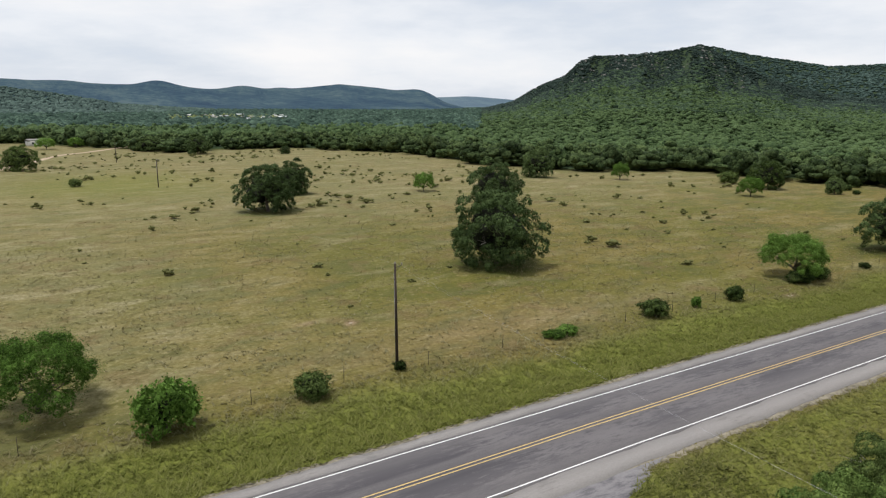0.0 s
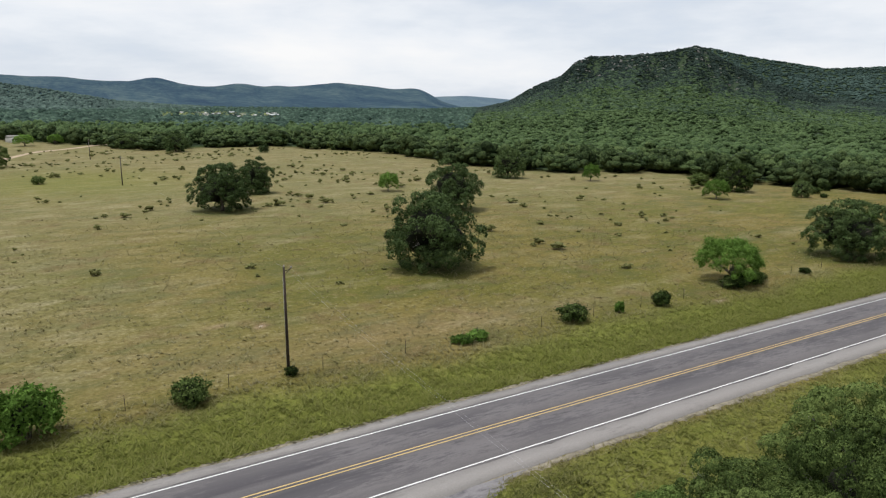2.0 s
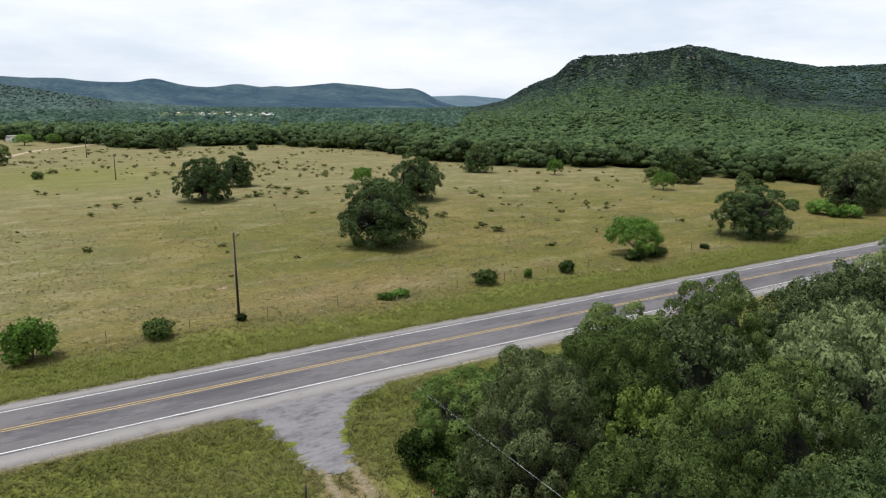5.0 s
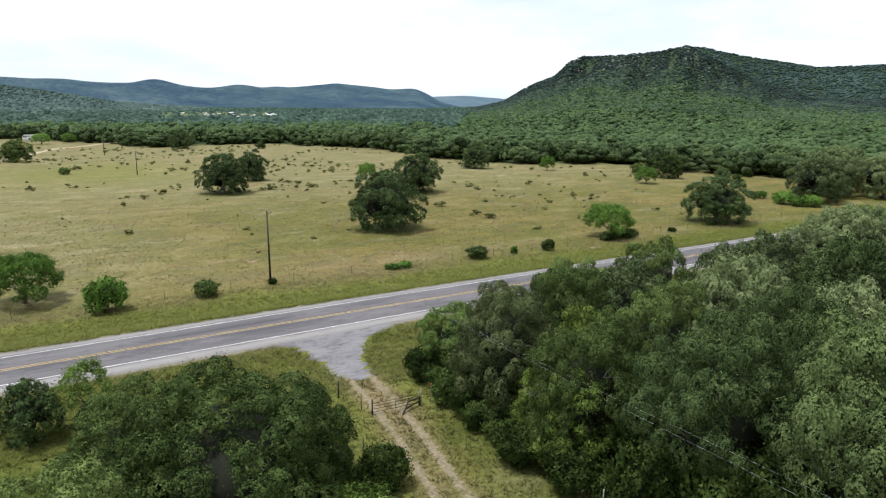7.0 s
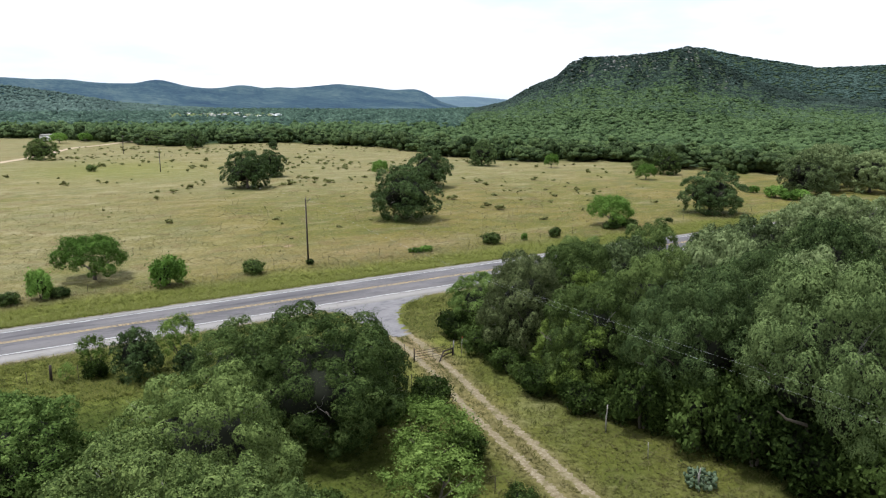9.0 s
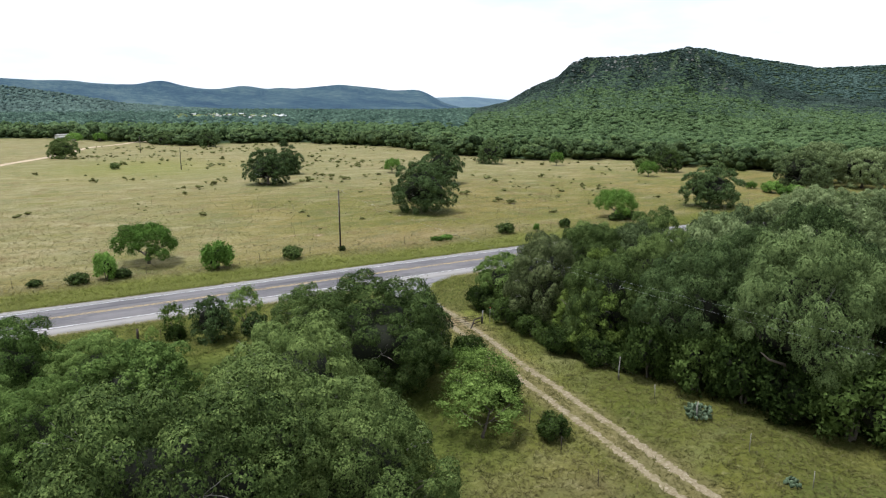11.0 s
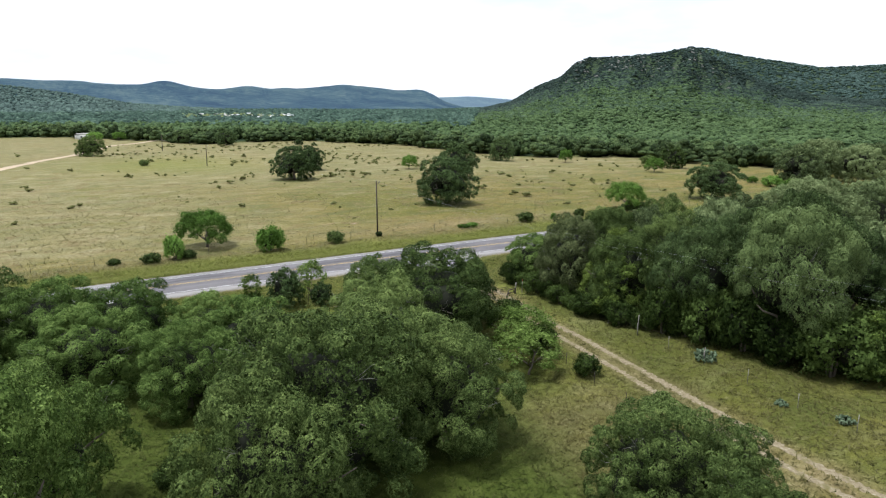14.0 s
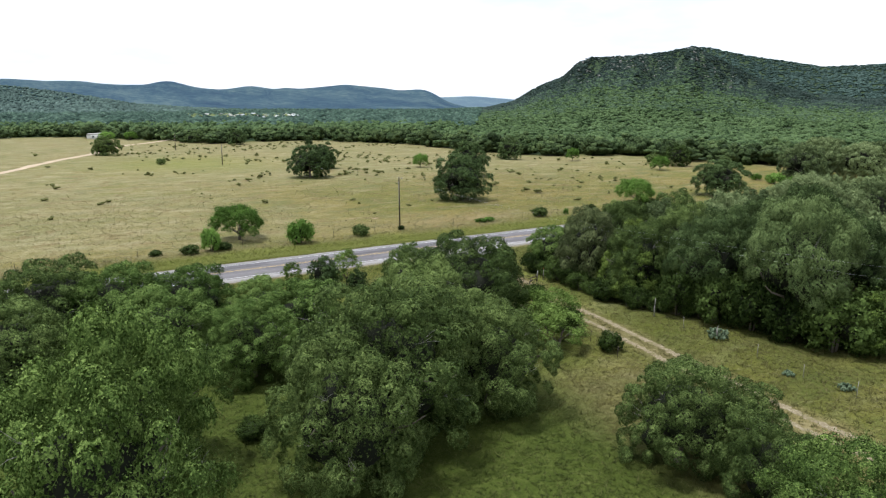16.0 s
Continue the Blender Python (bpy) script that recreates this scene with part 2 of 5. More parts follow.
def ground_material():
    """Dry pasture, lusher verges, woodland floor and bare earth, told apart by the cover laid on the ground."""
    m, t, b, pos = material("pasture", 0.95, 0.1)
    at = t.nodes.new("ShaderNodeAttribute")
    at.attribute_name = "cover"
    sep = t.nodes.new("ShaderNodeSeparateColor")
    t.links.new(at.outputs["Color"], sep.inputs[0])
    big, mid, fine = noise_of(t, pos, 0.030, 5.0), noise_of(t, pos, 0.19, 5.0, 0.6), noise_of(t, pos, 2.2, 6.0, 0.7)
    tuft = noise_of(t, pos, 0.42, 6.0, 0.68, (0.8, 1.3, 1.0))
    streak = noise_of(t, pos, 0.055, 6.0, 0.65, (1.0, 2.4, 1.0))
    tussock = noise_of(t, pos, 1.35, 5.0, 0.7)
    dry = ramp(t, fine, [(0.24, (0.094, 0.073, 0.020)), (0.5, (0.160, 0.128, 0.035)), (0.76, (0.246, 0.206, 0.070))])
    olive = ramp(t, fine, [(0.24, (0.070, 0.070, 0.015)), (0.5, (0.120, 0.113, 0.022)), (0.76, (0.186, 0.172, 0.046))])
    russet = ramp(t, fine, [(0.28, (0.075, 0.052, 0.022)), (0.5, (0.140, 0.102, 0.044)), (0.72, (0.220, 0.168, 0.085))])
    straw = ramp(t, fine, [(0.28, (0.155, 0.130, 0.062)), (0.5, (0.250, 0.222, 0.122)), (0.72, (0.378, 0.344, 0.216))])
    c = mixed(t, ramp(t, big, [(0.42, (0, 0, 0)), (0.55, (1, 1, 1))]), dry, olive)
    patchy = noise_of(t, pos, 0.11, 6.0, 0.7, (0.8, 1.5, 1.0))
    c = mixed(t, ramp(t, patchy, [(0.38, (0.9, 0.9, 0.9)), (0.53, (0, 0, 0))]), c, (0.092, 0.096, 0.029))
    c = mixed(t, ramp(t, patchy, [(0.52, (0, 0, 0)), (0.64, (0.8, 0.8, 0.8))]), c, mixed(t, arith(t, "ADD", 0.30, at.outputs["Alpha"], True), c, straw))
    c = mixed(t, ramp(t, streak, [(0.54, (0, 0, 0)), (0.70, (0.6, 0.6, 0.6))]), c, straw)
    c = mixed(t, arith(t, "MULTIPLY", at.outputs["Alpha"], arith(t, "ADD", 0.02, arith(t, "MULTIPLY", mid, 1.1)), True), c, straw)
    c = mixed(t, ramp(t, mid, [(0.53, (0, 0, 0)), (0.66, (0.75, 0.75, 0.75))]), c, russet)
    c = mixed(t, ramp(t, streak, [(0.30, (0.7, 0.7, 0.7)), (0.43, (0, 0, 0))]), c, olive)
    c = mixed(t, ramp(t, tuft, [(0.54, (0, 0, 0)), (0.68, (0.6, 0.6, 0.6))]), c, (0.070, 0.072, 0.022))
    c = mixed(t, ramp(t, tussock, [(0.57, (0, 0, 0)), (0.70, (0.36, 0.36, 0.36))]), c, (0.070, 0.066, 0.025))
    c = mixed(t, ramp(t, tussock, [(0.32, (0.6, 0.6, 0.6)), (0.42, (0, 0, 0))]), c, (0.310, 0.270, 0.138))
    lush = ramp(t, mixed(t, 0.4, fine, tussock), [(0.28, (0.092, 0.112, 0.019)), (0.5, (0.160, 0.178, 0.036)), (0.72, (0.255, 0.260, 0.078))])
    w = arith(t, "MULTIPLY", arith(t, "SUBTRACT", mid, 0.5), 1.5)
    f = arith(t, "ADD", sep.outputs[0], arith(t, "MULTIPLY", w, arith(t, "ADD", 0.15, sep.outputs[0])), True)
    c = mixed(t, f, c, lush)
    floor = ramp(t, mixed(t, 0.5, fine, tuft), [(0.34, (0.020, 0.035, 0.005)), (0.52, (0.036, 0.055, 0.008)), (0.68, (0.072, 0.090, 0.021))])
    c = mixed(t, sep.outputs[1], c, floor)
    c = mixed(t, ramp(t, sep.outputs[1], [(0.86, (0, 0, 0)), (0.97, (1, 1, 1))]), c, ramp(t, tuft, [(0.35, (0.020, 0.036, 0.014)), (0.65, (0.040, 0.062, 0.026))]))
    earth = ramp(t, fine, [(0.3, (0.16, 0.105, 0.060)), (0.6, (0.29, 0.21, 0.135)), (0.8, (0.46, 0.38, 0.28))])
    d = arith(t, "MULTIPLY", sep.outputs[2], arith(t, "ADD", 0.35, arith(t, "MULTIPLY", tuft, 1.3)), True)
    c = mixed(t, d, c, earth)
    c = mixed(t, ramp(t, sep.outputs[2], [(0.72, (0, 0, 0)), (0.92, (1, 1, 1))]), c, (0.46, 0.40, 0.31))
    t.links.new(c, b.inputs["Base Color"])
    bump(t, b, mixed(t, 0.5, fine, tuft), 0.9, 0.3)
    return m


GROUND = ground_material()


def asphalt_material(name, stops, spots, along, low=-4.0, high=4.0):
    """Asphalt worn in bands along the way: the stops give its colour across the road, from low to high in metres."""
    m, t, b, pos = material(name, 0.75, 0.34)
    fine, grit = noise_of(t, pos, 9.0, 5.0, 0.7), noise_of(t, pos, 1.6, 6.0, 0.8, (0.45, 2.2, 1.0))
    at = t.nodes.new("ShaderNodeAttribute")
    at.attribute_name = "across"
    sway = arith(t, "MULTIPLY", arith(t, "SUBTRACT", noise_of(t, pos, 1.0, 4.0, 0.65, along), 0.5), 2.6)
    v = arith(t, "DIVIDE", arith(t, "SUBTRACT", arith(t, "ADD", at.outputs["Fac"], sway), low), high - low)
    c = ramp(t, v, stops)
    patch = noise_of(t, pos, 0.14, 4.0, 0.6, (0.6, 1.6, 1))
    c = mixed(t, ramp(t, arith(t, "MULTIPLY", patch, grit), [(0.215, (0, 0, 0)), (0.30, (0.8, 0.8, 0.8))]), c, spots)
    c = mixed(t, ramp(t, arith(t, "MULTIPLY", noise_of(t, pos, 0.3, 3.0), grit), [(0.10, (0.55, 0.55, 0.55)), (0.19, (0, 0, 0))]), c, tuple(k * 0.42 for k in spots))
    c = mixed(t, 0.5, c, ramp(t, fine, [(0.3, (0.74, 0.74, 0.74)), (0.7, (1.26, 1.26, 1.26))]), "MULTIPLY")
    t.links.new(c, b.inputs["Base Color"])
    t.links.new(arith(t, "ADD", 0.56, arith(t, "MULTIPLY", fine, 0.3)), b.inputs["Roughness"])
    bump(t, b, fine, 0.35, 0.01)
    return m


TAR, TAR_WORN, GREY, GREY_PALE = (0.066, 0.061, 0.067), (0.088, 0.081, 0.085), (0.128, 0.119, 0.122), (0.178, 0.166, 0.163)
ASPHALT = asphalt_material("asphalt", [(0.02, GREY_PALE), (0.17, GREY), (0.26, TAR_WORN), (0.44, TAR), (0.53, GREY), (0.63, GREY), (0.70, TAR), (0.84, TAR_WORN), (0.95, GREY)], (0.158, 0.146, 0.146), (0.030, 0.5, 1))
SHOULDER = asphalt_material("worn_shoulder", [(0.0, (0.255, 0.238, 0.222)), (0.5, (0.225, 0.208, 0.200)), (1.0, (0.215, 0.203, 0.192))], (0.26, 0.245, 0.23), (0.05, 0.6, 1), -6.0, 6.0)
APRON = asphalt_material("broken_asphalt", [(0.30, (0.070, 0.066, 0.072)), (0.44, (0.110, 0.103, 0.110)), (0.54, (0.175, 0.166, 0.170)), (0.66, (0.085, 0.08, 0.086))], (0.22, 0.21, 0.21), (0.55, 0.55, 1), -1.5, 1.5)
LINE_WHITE = plain("white_road_paint", (0.72, 0.72, 0.70), 0.6, grain=5, spread=0.12)
LINE_YELLOW = plain("yellow_road_paint", (0.56, 0.40, 0.16), 0.6, grain=5, spread=0.15)
EARTH = plain("caliche_earth", (0.40, 0.31, 0.215), 0.95, grain=2.5, spread=0.4)
GRIT = plain("gravel_edge", (0.215, 0.190, 0.140), 0.95, grain=3, spread=0.7)


def rut_material():
    m, t, b, pos = material("wheel_rut_earth", 0.95, 0.1)
    fine, patch = noise_of(t, pos, 4.0, 6.0, 0.7), noise_of(t, pos, 0.7, 4.0, 0.65)
    earth = ramp(t, fine, [(0.3, (0.140, 0.110, 0.064)), (0.55, (0.240, 0.200, 0.128)), (0.75, (0.365, 0.325, 0.240))])
    c = mixed(t, ramp(t, patch, [(0.52, (0, 0, 0)), (0.66, (0.8, 0.8, 0.8))]), earth, (0.125, 0.112, 0.042))
    t.links.new(c, b.inputs["Base Color"])
    bump(t, b, fine, 0.6, 0.03)
    return m


RUT = rut_material()


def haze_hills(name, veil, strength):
    """Wooded hills whose blue emission stands in for kilometres of bright air before them."""
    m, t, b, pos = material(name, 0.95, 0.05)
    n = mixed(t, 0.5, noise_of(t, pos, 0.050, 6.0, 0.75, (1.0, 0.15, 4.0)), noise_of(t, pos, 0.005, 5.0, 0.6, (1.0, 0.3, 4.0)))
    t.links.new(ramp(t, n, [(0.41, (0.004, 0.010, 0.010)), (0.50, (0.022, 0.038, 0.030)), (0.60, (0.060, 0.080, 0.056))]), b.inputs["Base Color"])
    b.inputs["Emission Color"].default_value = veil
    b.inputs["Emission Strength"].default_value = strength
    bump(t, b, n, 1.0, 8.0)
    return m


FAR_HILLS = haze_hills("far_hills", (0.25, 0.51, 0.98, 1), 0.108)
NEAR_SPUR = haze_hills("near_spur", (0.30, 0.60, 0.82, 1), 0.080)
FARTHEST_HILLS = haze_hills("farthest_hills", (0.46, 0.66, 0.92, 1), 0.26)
FAR_WALL = plain("far_house_paint", (0.30, 0.29, 0.26), 0.8, grain=0.4, spread=0.4)

# ---- shapes ----


def mesh_of(name, verts, faces, mat, smooth=False):
    """A mesh from an (n, 3) array and an (m, k) array; with six columns, the last three are the normals."""
    verts, faces = np.asarray(verts, np.float32), np.asarray(faces, np.int32)
    normals, verts = verts[:, 3:], np.ascontiguousarray(verts[:, :3])
    me = bpy.data.meshes.new(name)
    me.vertices.add(len(verts))
    me.vertices.foreach_set("co", verts.ravel())
    k = faces.shape[1]
    me.loops.add(faces.size)
    me.loops.foreach_set("vertex_index", faces.ravel())
    me.polygons.add(len(faces))
    me.polygons.foreach_set("loop_start", np.arange(0, faces.size, k, dtype=np.int32))
    me.polygons.foreach_set("loop_total", np.full(len(faces), k, np.int32))
    if smooth:
        me.polygons.foreach_set("use_smooth", np.ones(len(faces), bool))
    me.materials.append(mat)
    me.update(calc_edges=True)
    if normals.shape[1] == 3:
        me.polygons.foreach_set("use_smooth", np.ones(len(faces), bool))
        me.normals_split_custom_set_from_vertices(normals)
    return me


def joined(pieces):
    """Several (verts, faces) as one."""
    vs, fs, n = [], [], 0
    for v, f in pieces:
        vs.append(v)
        fs.append(np.asarray(f) + n)
        n += len(v)
    return np.concatenate(vs), np.concatenate(fs)


def part(name, me, parent, label=""):
    ob = new(name, me)
    ob.parent = parent
    return tagged(ob, label)


def tube(points, radii, sides=7):
    """A tapered limb through the points, closed at its tip."""
    pts = np.asarray(points, float)
    tang = np.gradient(pts, axis=0)
    tang /= np.linalg.norm(tang, axis=1)[:, None] + 1e-9
    ref = np.where(np.abs(tang[:, 2:3]) > 0.9, [[1.0, 0, 0]], [[0, 0, 1.0]])
    u = np.cross(tang, ref)
    u /= np.linalg.norm(u, axis=1)[:, None]
    w = np.cross(tang, u)
    a = np.linspace(0, 2 * np.pi, sides, endpoint=False)
    rr = np.asarray(radii, float)[:, None, None]
    v = pts[:, None] + rr * (np.cos(a)[None, :, None] * u[:, None] + np.sin(a)[None, :, None] * w[:, None])
    n = len(pts)
    f = [(i * sides + j, i * sides + (j + 1) % sides, (i + 1) * sides + (j + 1) % sides, (i + 1) * sides + j) for i in range(n - 1) for j in range(sides)]
    v = np.concatenate([v.reshape(-1, 3), pts[:1], pts[-1:]])
    a0, b0 = n * sides, n * sides + 1
    f += [(a0, (j + 1) % sides, j, j) for j in range(0)]
    for j in range(0, sides - 1, 2):
        f.append((a0, (j + 2) % sides, j + 1, j))
        f.append((b0, (n - 1) * sides + j, (n - 1) * sides + j + 1, (n - 1) * sides + (j + 2) % sides))
    return v, np.array(f)


def box(cx, cy, cz, sx, sy, sz):
    v = np.array([(x, y, z) for x in (-0.5, 0.5) for y in (-0.5, 0.5) for z in (-0.5, 0.5)]) * (sx, sy, sz) + (cx, cy, cz)
    f = np.array([(0, 1, 3, 2), (4, 6, 7, 5), (0, 4, 5, 1), (2, 3, 7, 6), (0, 2, 6, 4), (1, 5, 7, 3)])
    return v, f


def ico(level):
    bm = bmesh.new()
    bmesh.ops.create_icosphere(bm, subdivisions=level, radius=1.0)
    v = np.array([p.co[:] for p in bm.verts])
    f = np.array([[q.index for q in p.verts] for p in bm.faces])
    bm.free()
    return v, f


ICO1, ICO2, ICO3 = ico(1), ico(2), ico(3)


def smooth(a, b, x):
    s = np.clip((np.asarray(x, float) - a) / (b - a), 0, 1)
    return s * s * (3 - 2 * s)


# ---- the lie of the land ----
ROAD_Y = 33.42
# The near hill's skyline and the spur that runs down from its top, then the ridge behind: bearing from north and height.
NEAR_BEARING = [30, 34.0, 36.7, 38.5, 40.7, 41.9, 42.8, 45.4, 48.7, 50.7, 52.6, 55.0, 57.3, 59.4, 63.0, 75, 120]
NEAR_HEIGHT = [0, 6, 26, 60, 87, 121, 133, 134, 143, 155, 124, 84, 58, 43, 31, 20, 0]
BACK_BEARING = [48.0, 49.5, 50.5, 51.6, 53.1, 55.0, 57.6, 59.4, 62.7, 75, 95, 120]
BACK_HEIGHT = [0, 170, 203, 200, 184, 166, 148, 133, 137, 159, 89, 0]


def ridge(b, bearings, heights):
    return np.interp(b, bearings, heights)


def ripple(x, y, s):
    return np.sin(x / s + 1.7 * np.sin(y / s * 0.7)) * np.cos(y / s * 0.9 + 1.3 * np.sin(x / s * 0.6))


def bend(x):
    """How far the highway's middle strays from its mean line."""
    d = np.asarray(x, float) - 33.0
    return 0.024 * np.clip(d, -110, 0) + 0.0125 * np.clip(d, 0, 160)


def land(x, y):
    x, y = np.asarray(x, float), np.asarray(y, float)
    off = y - ROAD_Y - bend(x)
    z = -0.10 - 0.42 * np.maximum(smooth(5.0, 9.5, off), smooth(7.4, 11.5, -off))
    away = np.maximum(smooth(6.0, 20.0, off), smooth(9.0, 22.0, -off))
    z = z + away * (0.10 * ripple(x, y, 5.3) + 0.16 * ripple(y, x, 17.0))
    r, b = np.hypot(x, y), np.degrees(np.arctan2(x, y))
    h = ridge(b, NEAR_BEARING, NEAR_HEIGHT)
    s = np.clip((r - 420) / 1330, 0, None)
    front = h * np.where(s < 1, np.minimum(s, 1) ** 1.75, np.clip(1 - 0.5 * (s - 1), 0.2, 1))
    on = smooth(0.2, 0.6, s) * (1 - smooth(0.85, 1.0, s))
    folds = 1 + on * (0.10 * np.sin(b * 1.15 + 1.2 * np.sin(s * 5)) + 0.06 * np.sin(b * 2.9 + 2.0 * np.sin(s * 4 + b * 0.3)))
    rear = ridge(b, BACK_BEARING, BACK_HEIGHT) * np.clip((r - 1480) / 970, 0, 1) ** 1.3
    return z + np.maximum(front * folds, rear)


EDGE_BEARING = [-60, -1.4, 9.5, 18, 28.4, 33.5, 41, 49.7, 57.8, 63.6, 80, 110]
EDGE_RADIUS = [480, 455, 345, 366, 322, 268, 240, 255, 236, 235, 230, 230]


def wood_edge(b):
    return np.interp(b, EDGE_BEARING, EDGE_RADIUS)


# Trees of the two groves beside the track: x, y, crown radius, height, kind.
GROVE_EAST = [(34.6, 11.4, 4.9, 7.3), (41.0, 11.4, 5.0, 8.3), (31.5, 14.0, 4.6, 6.6), (37.5, 15.0, 4.8, 6.6), (44.5, 14.0, 5.0, 7.6), (30.5, 6.5, 5.0, 9.4), (37.5, 7.5, 5.2, 9.6), (44.5, 7.0, 5.0, 10.2),
              (30.0, -2.5, 4.8, 8.8), (38.0, -1.5, 5.4, 9.8), (47.0, -0.5, 5.2, 10.6), (33.0, -11.0, 6.0, 10.8), (41.0, -10.0, 5.6, 11.0), (50.0, -9.5, 5.6, 11.4),
              (33.0, -19.8, 6.4, 12.0), (42.0, -19.5, 6.0, 11.2), (52.0, -18.0, 6.0, 11.2), (40.5, -29.5, 5.6, 10.6), (50.0, -29.0, 5.6, 10.6),
              (53.0, 13.0, 5.0, 8.8), (55.5, 4.5, 5.4, 10.8), (62.0, 11.0, 5.4, 9.2), (60.5, -4.0, 5.6, 11.0), (71.0, 11.5, 5.6, 9.4), (68.0, 1.0, 5.8, 11.0),
              (80.0, 12.5, 5.8, 9.6), (77.5, 1.5, 5.8, 10.6), (89.5, 14.5, 5.8, 9.8), (99.0, 16.0, 5.8, 9.8), (108.0, 14.5, 6.0, 9.6), (118.0, 15.5, 6.0, 9.6), (88.0, 2.5, 6.0, 10.6), (99.0, 4.0, 6.0, 10.6), (111.0, 3.0, 6.2, 10.4)]
GROVE_WEST = [(8.6, 0.6, 5.9, 8.6), (12.4, 2.6, 4.0, 6.4), (4.8, 5.0, 4.4, 7.2), (-10.6, -18.8, 6.4, 10.8), (-4.2, -14.8, 5.8, 9.2), (-15.0, -23.0, 4.6, 8.8), (-1.6, -17.8, 4.8, 8.0),
              (-15.5, -3.2, 4.0, 6.4), (-22.0, 3.5, 5.0, 6.8), (-9.0, 2.0, 4.4, 6.2), (-29.5, 14.0, 5.2, 8.0), (-18.0, 10.0, 4.8, 7.2), (-0.8, -5.6, 4.8, 8.4), (-37.5, 15.5, 5.4, 8.0), (-34.0, 2.0, 5.4, 7.6), (-24.0, 12.0, 4.8, 7.6), (-12.0, 6.5, 3.8, 6.0)]
ELMS = [(-28.6, -27.4, 6.0, 12.6), (-25.4, -15.6, 5.2, 8.8), (-36.0, -18.0, 5.6, 9.6), (0.6, -44.4, 4.8, 7.4)]
YOUNG_OAKS = [(4.0, -31.2, 4.2, 6.9), (8.0, -33.0, 3.0, 5.0), (4.5, -37.5, 3.0, 5.0)]


def under_trees(x, y, trees, k=1.15):
    m = np.zeros_like(x)
    for tx, ty, tr, th in trees:
        m = np.maximum(m, 1 - smooth(0.55 * tr * k, tr * k, np.hypot(x - tx, y - ty)))
    return m


FIELD_OAKS = [(56.9, 79.5, 6.6, 10.8), (87.4, 124.0, 6.6, 10.2), (43.4, 145.5, 6.8, 10.0), (57.3, 168.0, 4.6, 8.2), (117.0, 54.6, 6.8, 9.0), (137.6, 172.0, 5.2, 8.8),
              (175.0, 117.0, 5.0, 8.0), (181.1, 102.0, 2.6, 4.4), (-2.5, 273.0, 6.2, 8.2), (100.3, 305.0, 2.6, 3.4), (50.9, 352.0, 6.4, 7.0), (66.8, 326.0, 6.2, 8.2),
              (163.0, 62.0, 7.0, 11.0), (176.0, 66.0, 7.5, 12.0), (190.0, 72.0, 7.0, 12.0), (186.0, 58.0, 7.5, 11.0), (205.0, 80.0, 7.0, 11.0), (202.0, 62.0, 7.0, 11.0)]


TRACK = [(23.2, 18.2), (22.8, 13.0), (22.1, 8.2), (21.6, 4.6), (20.9, 1.2), (20.1, -3.5), (19.5, -8.3), (18.95, -11.5), (18.7, -14.5), (18.2, -18.3), (17.8, -21.3), (16.8, -28.0), (16.45, -32.0), (16.4, -36.0), (17.4, -44.0), (20.5, -56.0), (25.0, -75.0)]


